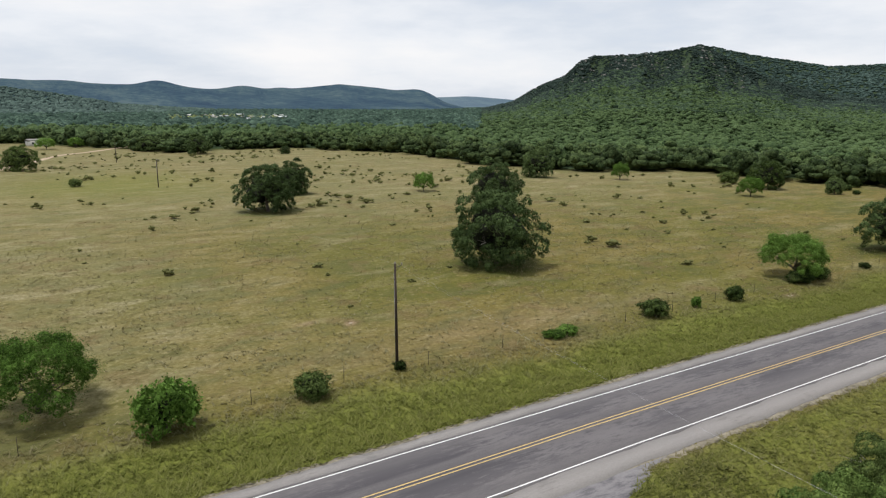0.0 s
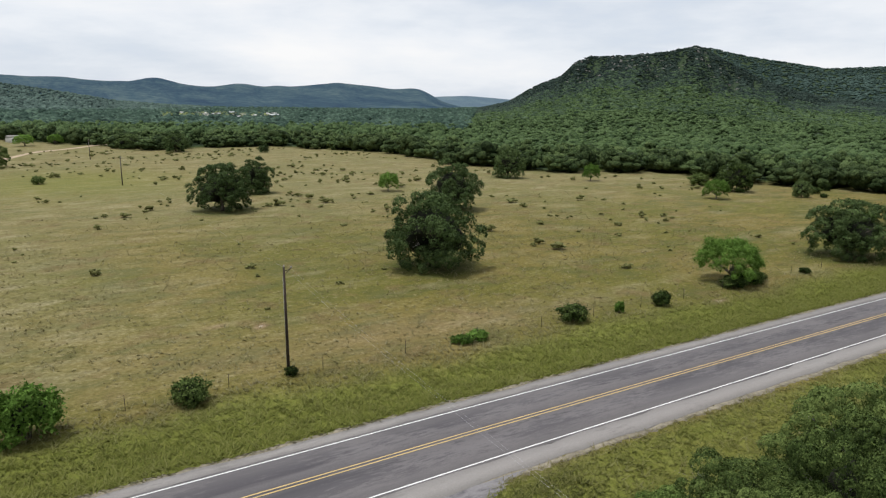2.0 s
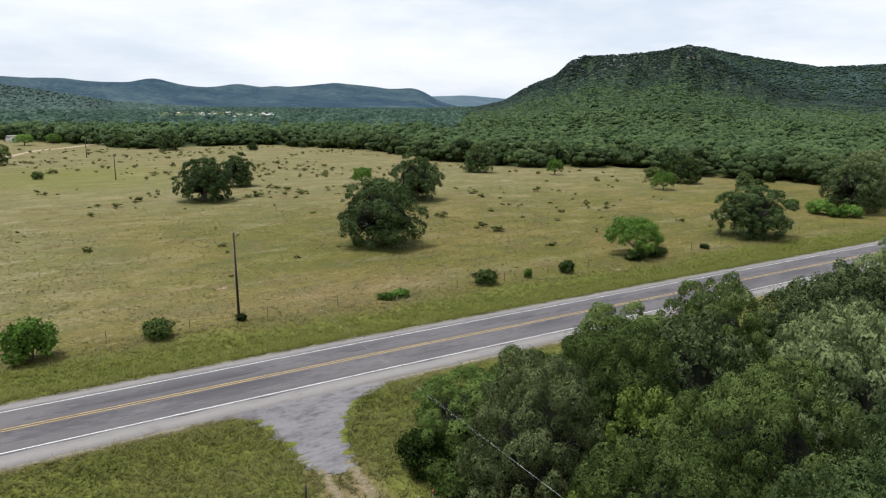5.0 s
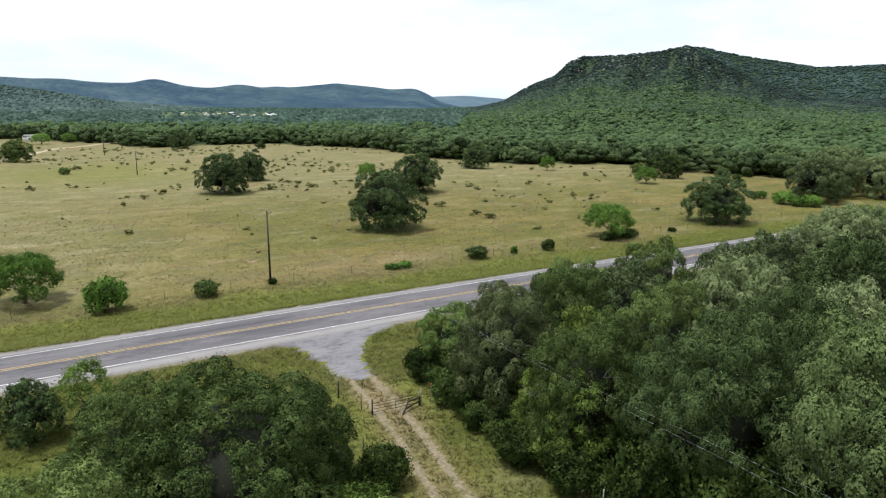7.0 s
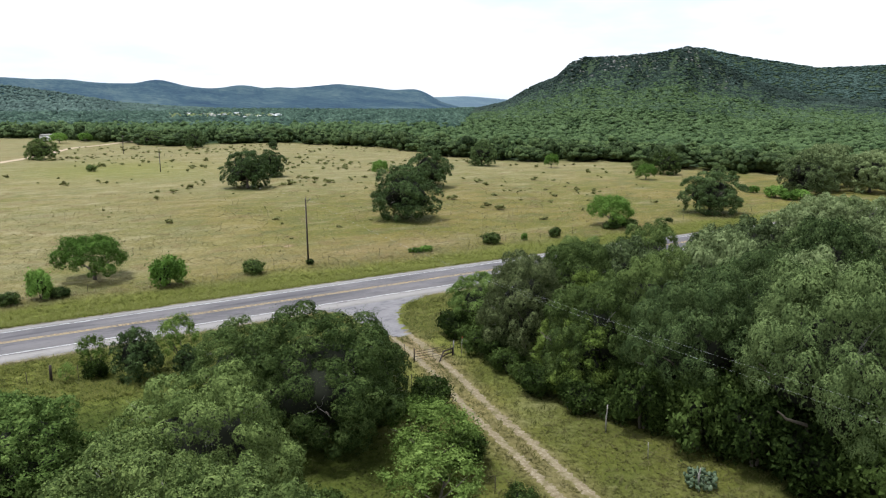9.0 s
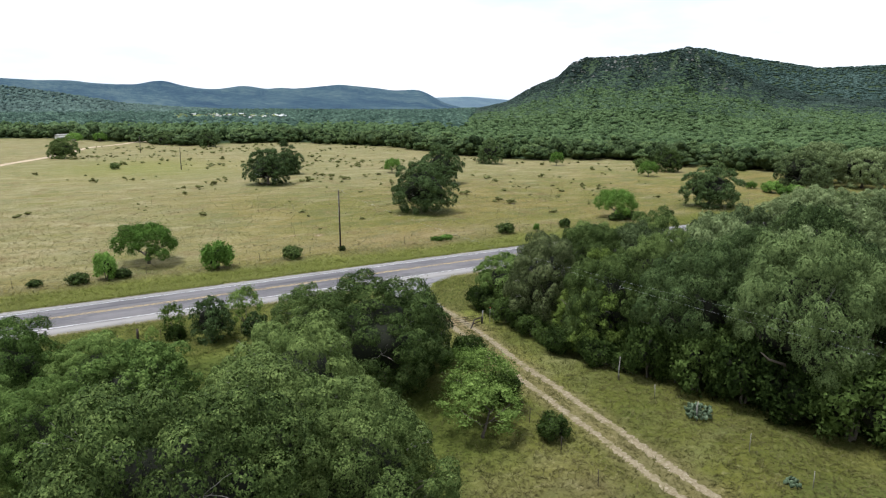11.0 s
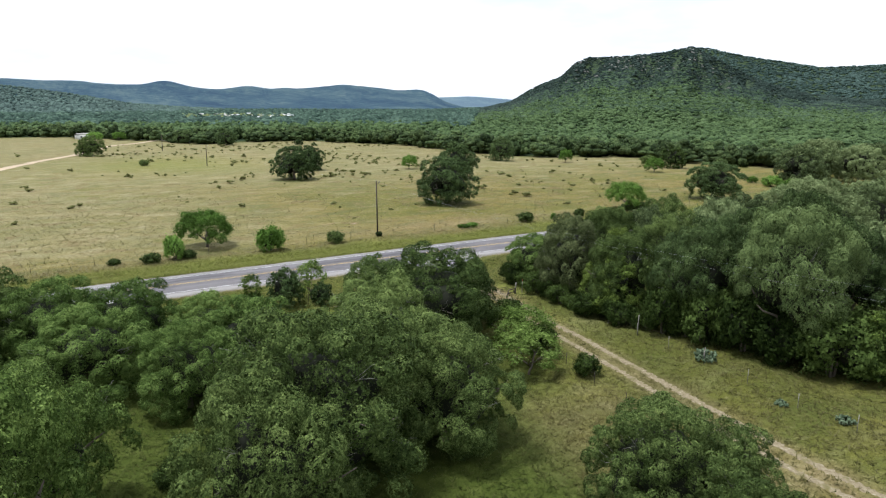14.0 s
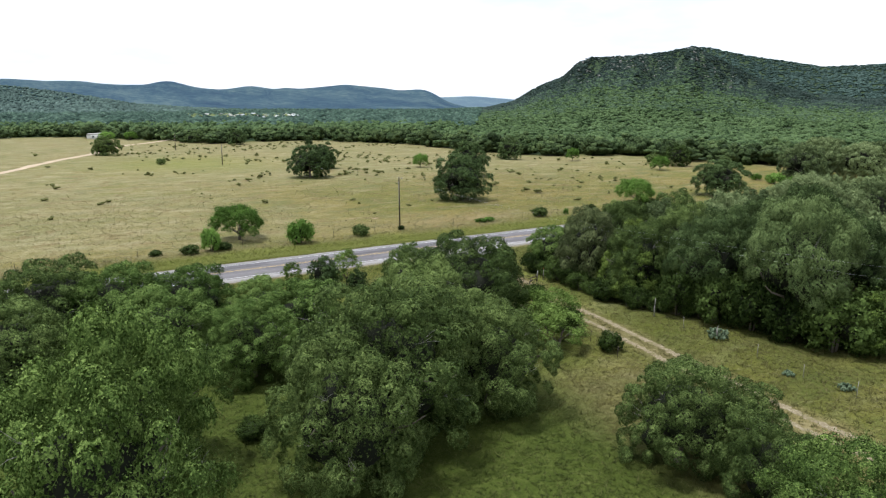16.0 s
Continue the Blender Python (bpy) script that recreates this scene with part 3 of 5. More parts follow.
def cover_of(x, y):
    off = y - ROAD_Y - bend(x)
    wob = 0.8 * ripple(x, y, 3.1) + 1.2 * ripple(y, x, 9.0)
    lush = smooth(4.6, 5.4, off) * (1 - smooth(11.0, 16.5, off + wob))
    south = smooth(6.0, 7.0, -off) * (0.85 - 0.35 * smooth(30, 55, -off + wob))
    south = np.maximum(south, smooth(6.0, 7.0, -off) * 0.95 * (1 - smooth(3.0, 10.0, x + wob)))
    south = np.where(x > 12, south * (0.5 + 0.4 * smooth(-6, 16, y + wob)), south)
    dry_strip = (1 - smooth(3.0, 8.5, np.abs(x - 9.0 + wob))) * smooth(-12, -20, y)
    lush = np.maximum(lush, south * (1 - 0.95 * dry_strip))
    lush = np.maximum(lush, 0.45 * np.exp(-(((x - 20) / 30) ** 2 + ((y - 215) / 35) ** 2)))
    r, b = np.hypot(x, y), np.degrees(np.arctan2(x, y))
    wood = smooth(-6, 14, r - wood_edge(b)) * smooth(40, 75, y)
    # The same floor colour, weaker, in discs under grove and pasture oaks.
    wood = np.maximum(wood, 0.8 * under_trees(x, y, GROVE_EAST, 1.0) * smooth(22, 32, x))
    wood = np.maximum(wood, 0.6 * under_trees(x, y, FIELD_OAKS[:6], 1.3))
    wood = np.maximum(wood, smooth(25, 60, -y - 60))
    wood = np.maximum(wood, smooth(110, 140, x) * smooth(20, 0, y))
    # It also darkens the open grass of the clearing and beside the track.
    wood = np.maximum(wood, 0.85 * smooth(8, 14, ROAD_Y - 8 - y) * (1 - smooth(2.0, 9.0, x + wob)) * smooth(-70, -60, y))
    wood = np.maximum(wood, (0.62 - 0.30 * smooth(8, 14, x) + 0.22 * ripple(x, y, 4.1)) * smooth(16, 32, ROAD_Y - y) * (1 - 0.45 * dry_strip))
    bare = np.zeros_like(x)
    bare = np.maximum(bare, 0.14 * dry_strip)
    for bx, by, br in ((23.5, 67.6, 1.2), (24.6, 66.8, 0.7), (27.8, 64.6, 0.8), (78.5, 47.8, 1.3), (79.8, 47.2, 0.8)):
        bare = np.maximum(bare, 1 - smooth(0.4 * br, br, np.hypot(x - bx, (y - by) * 1.5)))
    tx = np.interp(-y, [-p[1] for p in TRACK], [p[0] for p in TRACK])
    on_track = smooth(-70, -60, y) * (1 - smooth(17.5, 19.5, y))
    bare = np.maximum(bare, on_track * (0.30 + 0.35 * smooth(2, 12, y)) * (1 - smooth(1.1, 2.3, np.abs(x - tx + 0.3 * wob))))
    lush = lush * (1 - 0.35 * on_track * (1 - smooth(1.2, 3.0, np.abs(x - tx))))
    bare = np.maximum(bare, 0.30 * np.exp(-(((x - 42) / 24) ** 2 + ((y - 56) / 4.5) ** 2)))
    return np.stack([np.clip(lush, 0, 1), np.clip(wood, 0, 1), np.clip(bare, 0, 1), np.maximum(0.75 * smooth(80, 170, y + 6 * wob), 0.75 * smooth(45, -15, x + 3 * wob) * smooth(46, 62, y)) * (1 - lush)], -1)


def axis(lo, hi, step, grow_lo, grow_hi, end):
    mid = list(np.arange(lo, hi + step, step))
    up, down = [mid[-1]], [mid[0]]
    while up[-1] < end:
        up.append(up[-1] + step + grow_hi * (up[-1] - mid[-1]))
    while down[-1] > -end:
        down.append(down[-1] - step - grow_lo * (mid[0] - down[-1]))
    return np.array(down[:0:-1] + mid + up[1:])


gx, gy = axis(-36, 122, 1.2, 0.12, 0.03, 4600), axis(-66, 104, 1.2, 0.12, 0.03, 4600)
X, Y = np.meshgrid(gx, gy)
nx, ny = len(gx), len(gy)
idx = np.arange(nx * ny).reshape(ny, nx)
quads = np.stack([idx[:-1, :-1], idx[:-1, 1:], idx[1:, 1:], idx[1:, :-1]], -1).reshape(-1, 4)
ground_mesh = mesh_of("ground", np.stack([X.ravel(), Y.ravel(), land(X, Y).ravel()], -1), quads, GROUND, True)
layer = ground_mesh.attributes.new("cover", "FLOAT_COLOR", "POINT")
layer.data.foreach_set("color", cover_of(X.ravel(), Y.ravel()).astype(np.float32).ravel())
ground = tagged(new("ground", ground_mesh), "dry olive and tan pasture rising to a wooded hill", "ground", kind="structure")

# Far ranges that close the valley.
LEFT_BEARING = [-60, -20, -1.0, 0.7, 2.8, 4.7, 7.4, 9.1, 11.3, 12.9, 15.2, 16.9, 18.1, 18.9, 22.6, 25.3, 27.1, 28.9, 29.9, 31.0, 33.0]
LEFT_HEIGHT = [60, 110, 112, 105, 109, 96, 95, 116, 84, 78, 96, 82, 90, 83, 105, 93, 79, 87, 67, 28, 0]


def range_z(d, R, bearings, heights, near, crest, far, rough):
    """Height of a range at bearing d and distance R."""
    s = (R - near) / (crest - near)
    f = np.where(s < 1, np.clip(s, 0, 1) ** 1.6, np.clip(1 - (R - crest) / (far - crest + 1), 0, 1))
    gully = np.sin(d * 1.7 + 0.5 * np.sin(s * 2.0)) + 0.5 * np.sin(d * 3.9 + 1.0 + 0.4 * np.sin(s * 3.0))
    h = sum(ridge(d + k, bearings, heights) for k in (-0.5, -0.25, 0, 0, 0.25, 0.5)) / 6
    return h * f * (1 + rough * 3.2 * f * (1 - f) * gully) - 2.0


def far_range(label, bearings, heights, b0, b1, near, crest, far, rough, mat):
    bs, rs = np.arange(b0, b1 + 0.1, 0.2), np.linspace(near, far, 40)
    B, R = np.meshgrid(np.radians(bs), rs)
    z = range_z(np.degrees(B), R, bearings, heights, near, crest, far, rough)
    n, m = len(rs), len(bs)
    i = np.arange(n * m).reshape(n, m)
    q = np.stack([i[:-1, :-1], i[1:, :-1], i[1:, 1:], i[:-1, 1:]], -1).reshape(-1, 4)
    me = mesh_of("backdrop", np.stack([(R * np.sin(B)).ravel(), (R * np.cos(B)).ravel(), z.ravel()], -1), q, mat, True)
    return tagged(new("backdrop", me), label, "hills", kind="structure")


SPUR = ([-45, -8, -1.6, 2.2, 6.6, 10, 16], [90, 76, 58, 41, 16, 8, 0], 1150, 1900, 2400, 0.12)
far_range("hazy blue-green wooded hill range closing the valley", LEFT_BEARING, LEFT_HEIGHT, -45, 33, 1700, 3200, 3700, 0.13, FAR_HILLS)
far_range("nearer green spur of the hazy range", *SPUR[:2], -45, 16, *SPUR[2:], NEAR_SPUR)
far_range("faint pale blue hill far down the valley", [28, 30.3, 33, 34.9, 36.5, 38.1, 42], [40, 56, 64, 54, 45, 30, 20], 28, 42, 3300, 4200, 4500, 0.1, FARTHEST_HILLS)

# ---- road ----


def strip(name, y0, y1, z, x0, x1, mat, parent=None, ragged=0.0, step=1.5, thick=0.0, label=""):
    """A band along the road between two offsets; ragged edges where it frays into the grass."""
    xs = np.arange(x0, x1 + step, step)
    rng = np.random.default_rng(int(abs(y0) * 97 + abs(y1) * 13))
    a = y0 + ragged * (rng.random(len(xs)) - 0.5)
    c = y1 + ragged * (rng.random(len(xs)) - 0.5)
    n = len(xs)
    za = z(a) if callable(z) else np.full(n, z)
    zc = z(c) if callable(z) else np.full(n, z)
    mid = ROAD_Y + bend(xs)
    v = np.concatenate([np.stack([xs, a + mid, za - thick], -1), np.stack([xs, a + mid, za], -1), np.stack([xs, c + mid, zc], -1), np.stack([xs, c + mid, zc - thick], -1)])
    i = np.arange(n - 1)
    f = np.concatenate([np.stack([k * n + i, k * n + i + 1, (k + 1) * n + i + 1, (k + 1) * n + i], -1) for k in range(3)])
    f = f[:, ::-1]
    me = mesh_of(name, v, f[:, ::-1], mat)
    across = me.attributes.new("across", "FLOAT", "POINT")
    across.data.foreach_set("value", np.concatenate([a, a, c, c]).astype(np.float32))
    if parent:
        return part(name, me, parent, label)
    return new(name, me)


def camber(y):
    return 0.05 - 0.018 * np.abs(y)


road = tagged(new("road"), "two-lane asphalt highway, patched grey, with yellow centre lines", "road", kind="structure")
X0, X1 = -260.0, 420.0
strip("lane", 0.04, 3.9, camber, X0, X1, ASPHALT, road, thick=0.12)
strip("lane", -3.75, 0.04, camber, X0, X1, ASPHALT, road, thick=0.12)
strip("shoulder", 3.9, 5.0, camber, X0, X1, SHOULDER, road, 0.25, thick=0.12, label="pale worn asphalt shoulder")
strip("shoulder", -5.5, -3.75, camber, X0, X1, SHOULDER, road, 0.3, thick=0.12, label="pale worn asphalt shoulder")
strip("gravel_edge", 4.85, 5.5, lambda y: camber(y) - 0.03, X0, X1, GRIT, road, 0.35, 0.35, 0.10, "loose pale gravel")
strip("gravel_edge", -6.05, -5.35, lambda y: camber(y) - 0.03, X0, X1, GRIT, road, 0.45, 0.35, 0.10, "loose pale gravel")
for off in (0.21, -0.15):
    strip("centre_line", off, off + 0.10, lambda y: camber(y) + 0.006, X0, X1, LINE_YELLOW, road, 0.01, label="yellow painted line")
for off in (3.58, -3.53):
    strip("edge_line", off, off + 0.11, lambda y: camber(y) + 0.006, X0, X1, LINE_WHITE, road, 0.01, label="white painted line")


def draped(name, rows, lift, mat, label, category, jitter=0.0, seed=1, rise=None, fine=7):
    """A flat way laid on the ground: rows of (left x, left y, right x, right y)."""
    rng = np.random.default_rng(seed)
    k, rows = 9, np.asarray(rows, float)
    t = np.linspace(0, len(rows) - 1, max(2, int(len(rows) * fine)))
    q = np.stack([np.interp(t, np.arange(len(rows)), rows[:, c]) for c in range(4)], -1)
    q += jitter * (rng.random(q.shape) - 0.5) * (1.0, 0.08, 1.0, 0.08)
    s = np.linspace(0, 1, k)[None, :, None]
    p = q[:, None, :2] * (1 - s) + q[:, None, 2:] * s
    z = land(p[..., 0], p[..., 1]) + lift * (1 - 0.9 * np.abs(np.linspace(-1, 1, k)) ** 4)[None]
    if rise is not None:
        z = np.maximum(z, rise(p[..., 0], p[..., 1]))
    n = len(t)
    i = np.arange(n * k).reshape(n, k)
    f = np.stack([i[:-1, :-1], i[:-1, 1:], i[1:, 1:], i[1:, :-1]], -1).reshape(-1, 4)
    me = mesh_of(name, np.concatenate([p, z[..., None]], -1).reshape(-1, 3), f, mat, True)
    return tagged(new(name, me), label, category, kind="structure")


draped("driveway_apron", [(16.8, 27.75, 33.6, 27.85), (18.6, 27.1, 31.6, 27.2), (20.1, 26.0, 29.0, 26.0), (21.0, 24.0, 26.6, 24.4), (21.4, 21.5, 25.5, 22.0), (21.4, 19.4, 24.9, 19.4), (21.6, 17.6, 24.5, 17.4), (22.2, 16.8, 24.0, 16.6)],
       0.05, APRON, "cracked grey asphalt apron joining track and highway", "driveway", 1.5, 3, lambda x, y: np.where(y > 25.8, -0.078, -9))


def rut(off, wid, seed):
    rows = []
    for x, y in TRACK:
        rows.append((x + off - wid / 2, y, x + off + wid / 2, y))
    draped("wheel_rut", rows, 0.03, RUT, "bare caliche wheel rut of the ranch track", "dirt track", 0.34, seed, None, 26)


rut(-0.93, 0.60, 5)
rut(0.93, 0.70, 6)
draped("dirt_road", [(-110, 120, -107, 120), (-62, 160, -59, 158), (-40.5, 206, -37.5, 205), (-30.5, 235, -27.5, 233), (-11.5, 275, -8.5, 274), (10, 338, 13, 337), (39, 384, 42, 382), (70, 410, 73, 408)], 0.12, EARTH, "pale dirt road crossing the far pasture", "dirt road", 0.5, 8)

# ---- plants ----


def faces_at(rng, base, d, leaf, wild):
    """One small three-cornered leaf face at each base, turned to d but not quite; shaded as part of its clump."""
    n = len(base)
    nor = d + wild * rng.normal(size=(n, 3))
    nor /= np.linalg.norm(nor, axis=1)[:, None]
    a = np.cross(nor, rng.normal(size=(n, 3)))
    a /= np.linalg.norm(a, axis=1)[:, None] + 1e-9
    b = np.cross(nor, a)
    size = (leaf * (0.65 + 0.7 * rng.random(n)))[:, None]
    v = np.stack([base - 0.55 * size * a - 0.15 * size * b, base + 0.6 * size * a - 0.3 * size * b, base + 0.5 * size * b + 0.05 * size * a], 1).reshape(-1, 3)
    soft = d + 0.7 * nor
    soft /= np.linalg.norm(soft, axis=1)[:, None] + 1e-9
    return np.concatenate([v, np.repeat(soft, 3, 0)], 1), np.arange(n * 3).reshape(-1, 3)


def leaves_on(rng, centres, radii, hub, sprays, per, leaf, spread, low=-0.35):
    """Leaves over a heap of lobes: a close coat on each lobe, and loose sprays standing out of it."""
    centres, radii = np.asarray(centres), np.asarray(radii)
    out = centres - hub
    out /= np.linalg.norm(out, axis=1)[:, None] + 1e-6
    pole = 0.6 * out + np.array([0, 0, 0.7])
    pole /= np.linalg.norm(pole, axis=1)[:, None]
    coat, way, whose = [], [], []
    for i, r in enumerate(radii):
        n = int(4 * math.pi * r * r * 1.05 / (0.40 * (leaf * 1.6) ** 2))
        k = np.arange(n)
        z = 1 - (2 * k + 1) / n
        q = np.sqrt(1 - z * z)
        d = np.stack([q * np.cos(k * 2.39996), q * np.sin(k * 2.39996), z], -1)
        d = d[d @ pole[i] > low]
        knob = np.sin(d[:, 0] * 5.5 + i) * np.sin(d[:, 1] * 5.5 + 2 * i) * np.sin(d[:, 2] * 5.5 + 3 * i)
        coat.append(centres[i] + d * (r * (0.94 + 0.17 * knob + 0.05 * rng.normal(size=len(d))))[:, None])
        way.append(d)
        whose.append(np.full(len(d), i))
    p, d = np.concatenate(coat), np.concatenate(way)
    inside = np.zeros(len(p), int)
    for c, r in zip(centres, radii):
        inside += np.linalg.norm(p - c, axis=1) < 0.9 * r
    keep = inside < 1
    p, d = p[keep], d[keep]
    pieces = [faces_at(rng, p, d, leaf * 1.6, 0.40)]
    pick = rng.choice(len(p), min(sprays, len(p)), replace=False)
    n = len(pick) * per
    base = np.repeat(p[pick] + d[pick] * spread * 0.5, per, 0) + rng.normal(size=(n, 3)) * spread
    pieces.append(faces_at(rng, base, np.repeat(d[pick], per, 0), leaf, 0.45))
    return joined(pieces)


def lobe_heap(rng, radius, height, count, low, flat):
    """Centres and radii of the lobes of a broad crown with a skirt, uneven round about."""
    k = np.arange(count)
    up = 1 - (k + 0.5) / count * (1 - low)
    ang = k * 2.39996 + rng.normal(size=count) * 0.3
    side = np.where(up > 0, np.sqrt(np.clip(1 - up ** 2, 0, 1)), 1 - 0.3 * up ** 2)
    lop = 0.89 + 0.34 * (rng.random(count) - 0.5) + 0.13 * np.sin(ang + rng.random() * 6) + 0.08 * np.sin(3 * ang + rng.random() * 6)
    rl = radius * ((0.26 if count < 30 else 0.21) + 0.15 * rng.random(count))
    mid, tall = height * flat, height * (1 - flat)
    z = mid + np.where(up > 0, up * (tall - rl * 0.7) * (0.92 + 0.12 * (lop - 0.90) / 0.3), up * mid * 0.8)
    c = np.stack([side * np.cos(ang) * (radius - rl) * lop, side * np.sin(ang) * (radius - rl) * lop, z], -1)
    c += rng.normal(size=c.shape) * radius * 0.04
    c[:, 2] = np.maximum(c[:, 2], rl * 0.8)
    return c, rl


def sublobes(rng, centres, radii, hub, per):
    """Tufts of foliage over the outside of each lobe, so that the crown billows at two sizes."""
    n = len(radii)
    d = rng.normal(size=(n, per, 3))
    d /= np.linalg.norm(d, axis=2)[..., None]
    out = centres - hub
    out /= np.linalg.norm(out, axis=1)[:, None] + 1e-6
    d = d + 0.55 * out[:, None] + np.array([0, 0, 0.35])
    d /= np.linalg.norm(d, axis=2)[..., None]
    r = radii[:, None] * (0.23 + 0.19 * rng.random((n, per)))
    c = centres[:, None] + d * (radii[:, None] * (0.66 + 0.42 * rng.random((n, per))))[..., None]
    c[..., 2] = np.maximum(c[..., 2], 0.5 * r)
    return c.reshape(-1, 3), r.ravel()


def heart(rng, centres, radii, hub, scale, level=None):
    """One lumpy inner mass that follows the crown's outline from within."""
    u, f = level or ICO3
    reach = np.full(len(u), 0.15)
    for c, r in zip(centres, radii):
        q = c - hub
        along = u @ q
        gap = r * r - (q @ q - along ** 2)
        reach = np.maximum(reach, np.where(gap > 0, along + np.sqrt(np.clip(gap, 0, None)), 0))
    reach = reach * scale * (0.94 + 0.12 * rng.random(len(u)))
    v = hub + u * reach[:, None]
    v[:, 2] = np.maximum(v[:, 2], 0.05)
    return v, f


def tree(name, seed, radius, height, leaf_mat, label, category, sprays, per, leaf, lobes=38, low=-0.35, flat=0.52, limbs=5, spread=0.22, bare=0, trunk_r=0.32, core=0.8, bark=BARK, tufts_each=9):
    rng = np.random.default_rng(seed)
    root = tagged(new(name), label, category)
    fork = height * 0.20
    pts = [(0, 0, -0.35), (0.05, 0.02, 0.25 * fork), (0.12 * rng.normal(), 0.12 * rng.normal(), fork), (0.25 * rng.normal(), 0.25 * rng.normal(), height * 0.45), (0.3, 0.1, height * 0.72)]
    part("trunk", mesh_of("trunk", *tube(pts, [trunk_r * 1.45, trunk_r, trunk_r * 0.85, trunk_r * 0.5, trunk_r * 0.12], 9), bark, True), root, "rough grey-brown bark")
    for i in range(limbs):
        a = i * 2 * math.pi / limbs + rng.normal() * 0.3
        reach, rise = radius * (0.62 + 0.18 * rng.random()), height * (0.42 + 0.22 * rng.random())
        s = np.linspace(0, 1, 6)
        bend = np.stack([np.cos(a + 0.5 * s * rng.normal()) * reach * s, np.sin(a + 0.5 * s * rng.normal()) * reach * s, fork * 0.9 + (rise - fork * 0.9) * s ** 0.8], -1)
        bend[1:] += rng.normal(size=(5, 3)) * radius * 0.03
        part("limb", mesh_of("limb", *tube(bend, np.linspace(trunk_r * 0.6, trunk_r * 0.10, 6), 6), bark, True), root)
    c, r = lobe_heap(rng, radius, height, lobes, low, flat)
    hub = np.array([0, 0, height * 0.45])
    pieces = [leaves_on(rng, *sublobes(rng, c, r, hub, tufts_each), hub, sprays, per, leaf, spread, -0.12)]
    if core:
        hv, hf = heart(rng, c, r, hub, core * 0.80)
        n = int(radius * height * 2.2 / (leaf * 1.6))
        tri, bary = hv[hf[rng.integers(0, len(hf), n)]], rng.dirichlet((1, 1, 1), n)
        p = (tri * bary[..., None]).sum(1)
        d = (p - hub) / (np.linalg.norm(p - hub, axis=1)[:, None] + 1e-6)
        pieces.append(faces_at(rng, p + d * 0.25 * rng.random((n, 1)), d, leaf * 2.4, 0.55))
    part("crown", mesh_of("crown", *joined(pieces), leaf_mat), root)
    # Added core, coloured as the shade deep in the crown.
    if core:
        part("twig_mass", mesh_of("twig_mass", *heart(rng, c, r, hub, core * 0.74), CROWN_SHADE), root, "near-black core standing in for shade inside the crown")
    for i in range(bare):
        a, z = rng.random() * 6.28, height * (0.35 + 0.5 * rng.random())
        reach = radius * math.sqrt(max(0.1, 1 - ((z - height * 0.5) / (height * 0.55)) ** 2))
        twigs = []
        p0 = np.array([math.cos(a) * reach * 0.60, math.sin(a) * reach * 0.60, z - 0.5])
        p3 = np.array([math.cos(a) * reach * 0.80, math.sin(a) * reach * 0.80, z + 0.1])
        for j in range(5):
            q = p3 + rng.normal(size=3) * 0.42
            m = (p0 + q) / 2 + rng.normal(size=3) * 0.10
            twigs.append(tube([p0, (p0 + m) / 2 + rng.normal(size=3) * 0.04, m, (m + q) / 2 + rng.normal(size=3) * 0.05, q], [0.018, 0.015, 0.012, 0.009, 0.005], 4))
        part("dead_branch", mesh_of("dead_branch", *joined(twigs), DEADWOOD, True), root, "bleached bare branch")
    return root


def place(model, x, y, radius, height, turn, group="", label=""):
    """A copy of the model on the ground at x, y with that crown radius and height; the model's own size is held in base_r, base_h."""
    r0, h0 = model["base_r"], model["base_h"]
    ob = copy_thing(model, Matrix.Translation((x, y, float(land(x, y)))) @ Matrix.Rotation(turn, 4, "Z") @ Matrix.Diagonal((radius / r0, radius / r0, height / h0, 1)))
    for key in ("base_r", "base_h"):
        del ob[key]
    return tagged(ob, label, group=group)


def sized(ob, r, h):
    ob["base_r"], ob["base_h"] = r, h
    return ob


def remove(ob):
    for o in (*ob.children_recursive, ob):
        bpy.data.objects.remove(o)


rng = np.random.default_rng(11)
near_oaks = [sized(tree("live_oak", 20 + i, 6.0, 9.5, mat, "broad live oak with dense grey-green billowing crown", "oak tree", 6000, 4, 0.080, 27, -0.25 if high else -0.75, 0.56 if high else 0.42, 5, 0.20, bare, 0.32, 0.84, tufts_each=12), 6.0, 9.5)
             for i, (mat, bare, high) in enumerate(((OAK, 9, 0), (OAK_BLUE, 7, 1), (OAK_MID, 7, 0), (OAK_GREY, 7, 1), (OAK_DEEP, 5, 0), (OAK_FRESH, 5, 0), (OAK_DUSTY, 9, 0)))]
mid_oaks = [sized(tree("live_oak", 40 + i, 6.0, 9.5, mat, "broad live oak with dense grey-green billowing crown", "oak tree", 1600, 5, 0.16, 36, -0.6, 0.42, 4, 0.2, bare, 0.32, 0.86), 6.0, 9.5)
            for i, (mat, bare) in enumerate(((OAK_GREY, 2), (OAK, 1), (OAK_PALE, 1), (OAK_FRESH, 1)))]
elms = [sized(tree("elm", 60 + i, 6.0, 9.0, OAK_BRIGHT, "fresh green broadleaf tree with lumpy crown", "tree", 6500, 4, 0.086, 20, -0.55, 0.50, 7, 0.26, 9, 0.32, 0.70, tufts_each=8), 6.0, 9.0) for i in range(2)]
field_oaks = [sized(tree("oak", 70 + i, 6.5, 10.5, (DARK, DARK, OAK, OAK_PALE)[i], "dark green round-headed oak standing in pasture", "oak tree", 1800, 5, 0.165, 34, -0.95, 0.42, 5, 0.2, 1, 0.32, 0.84), 6.5, 10.5) for i in range(4)]

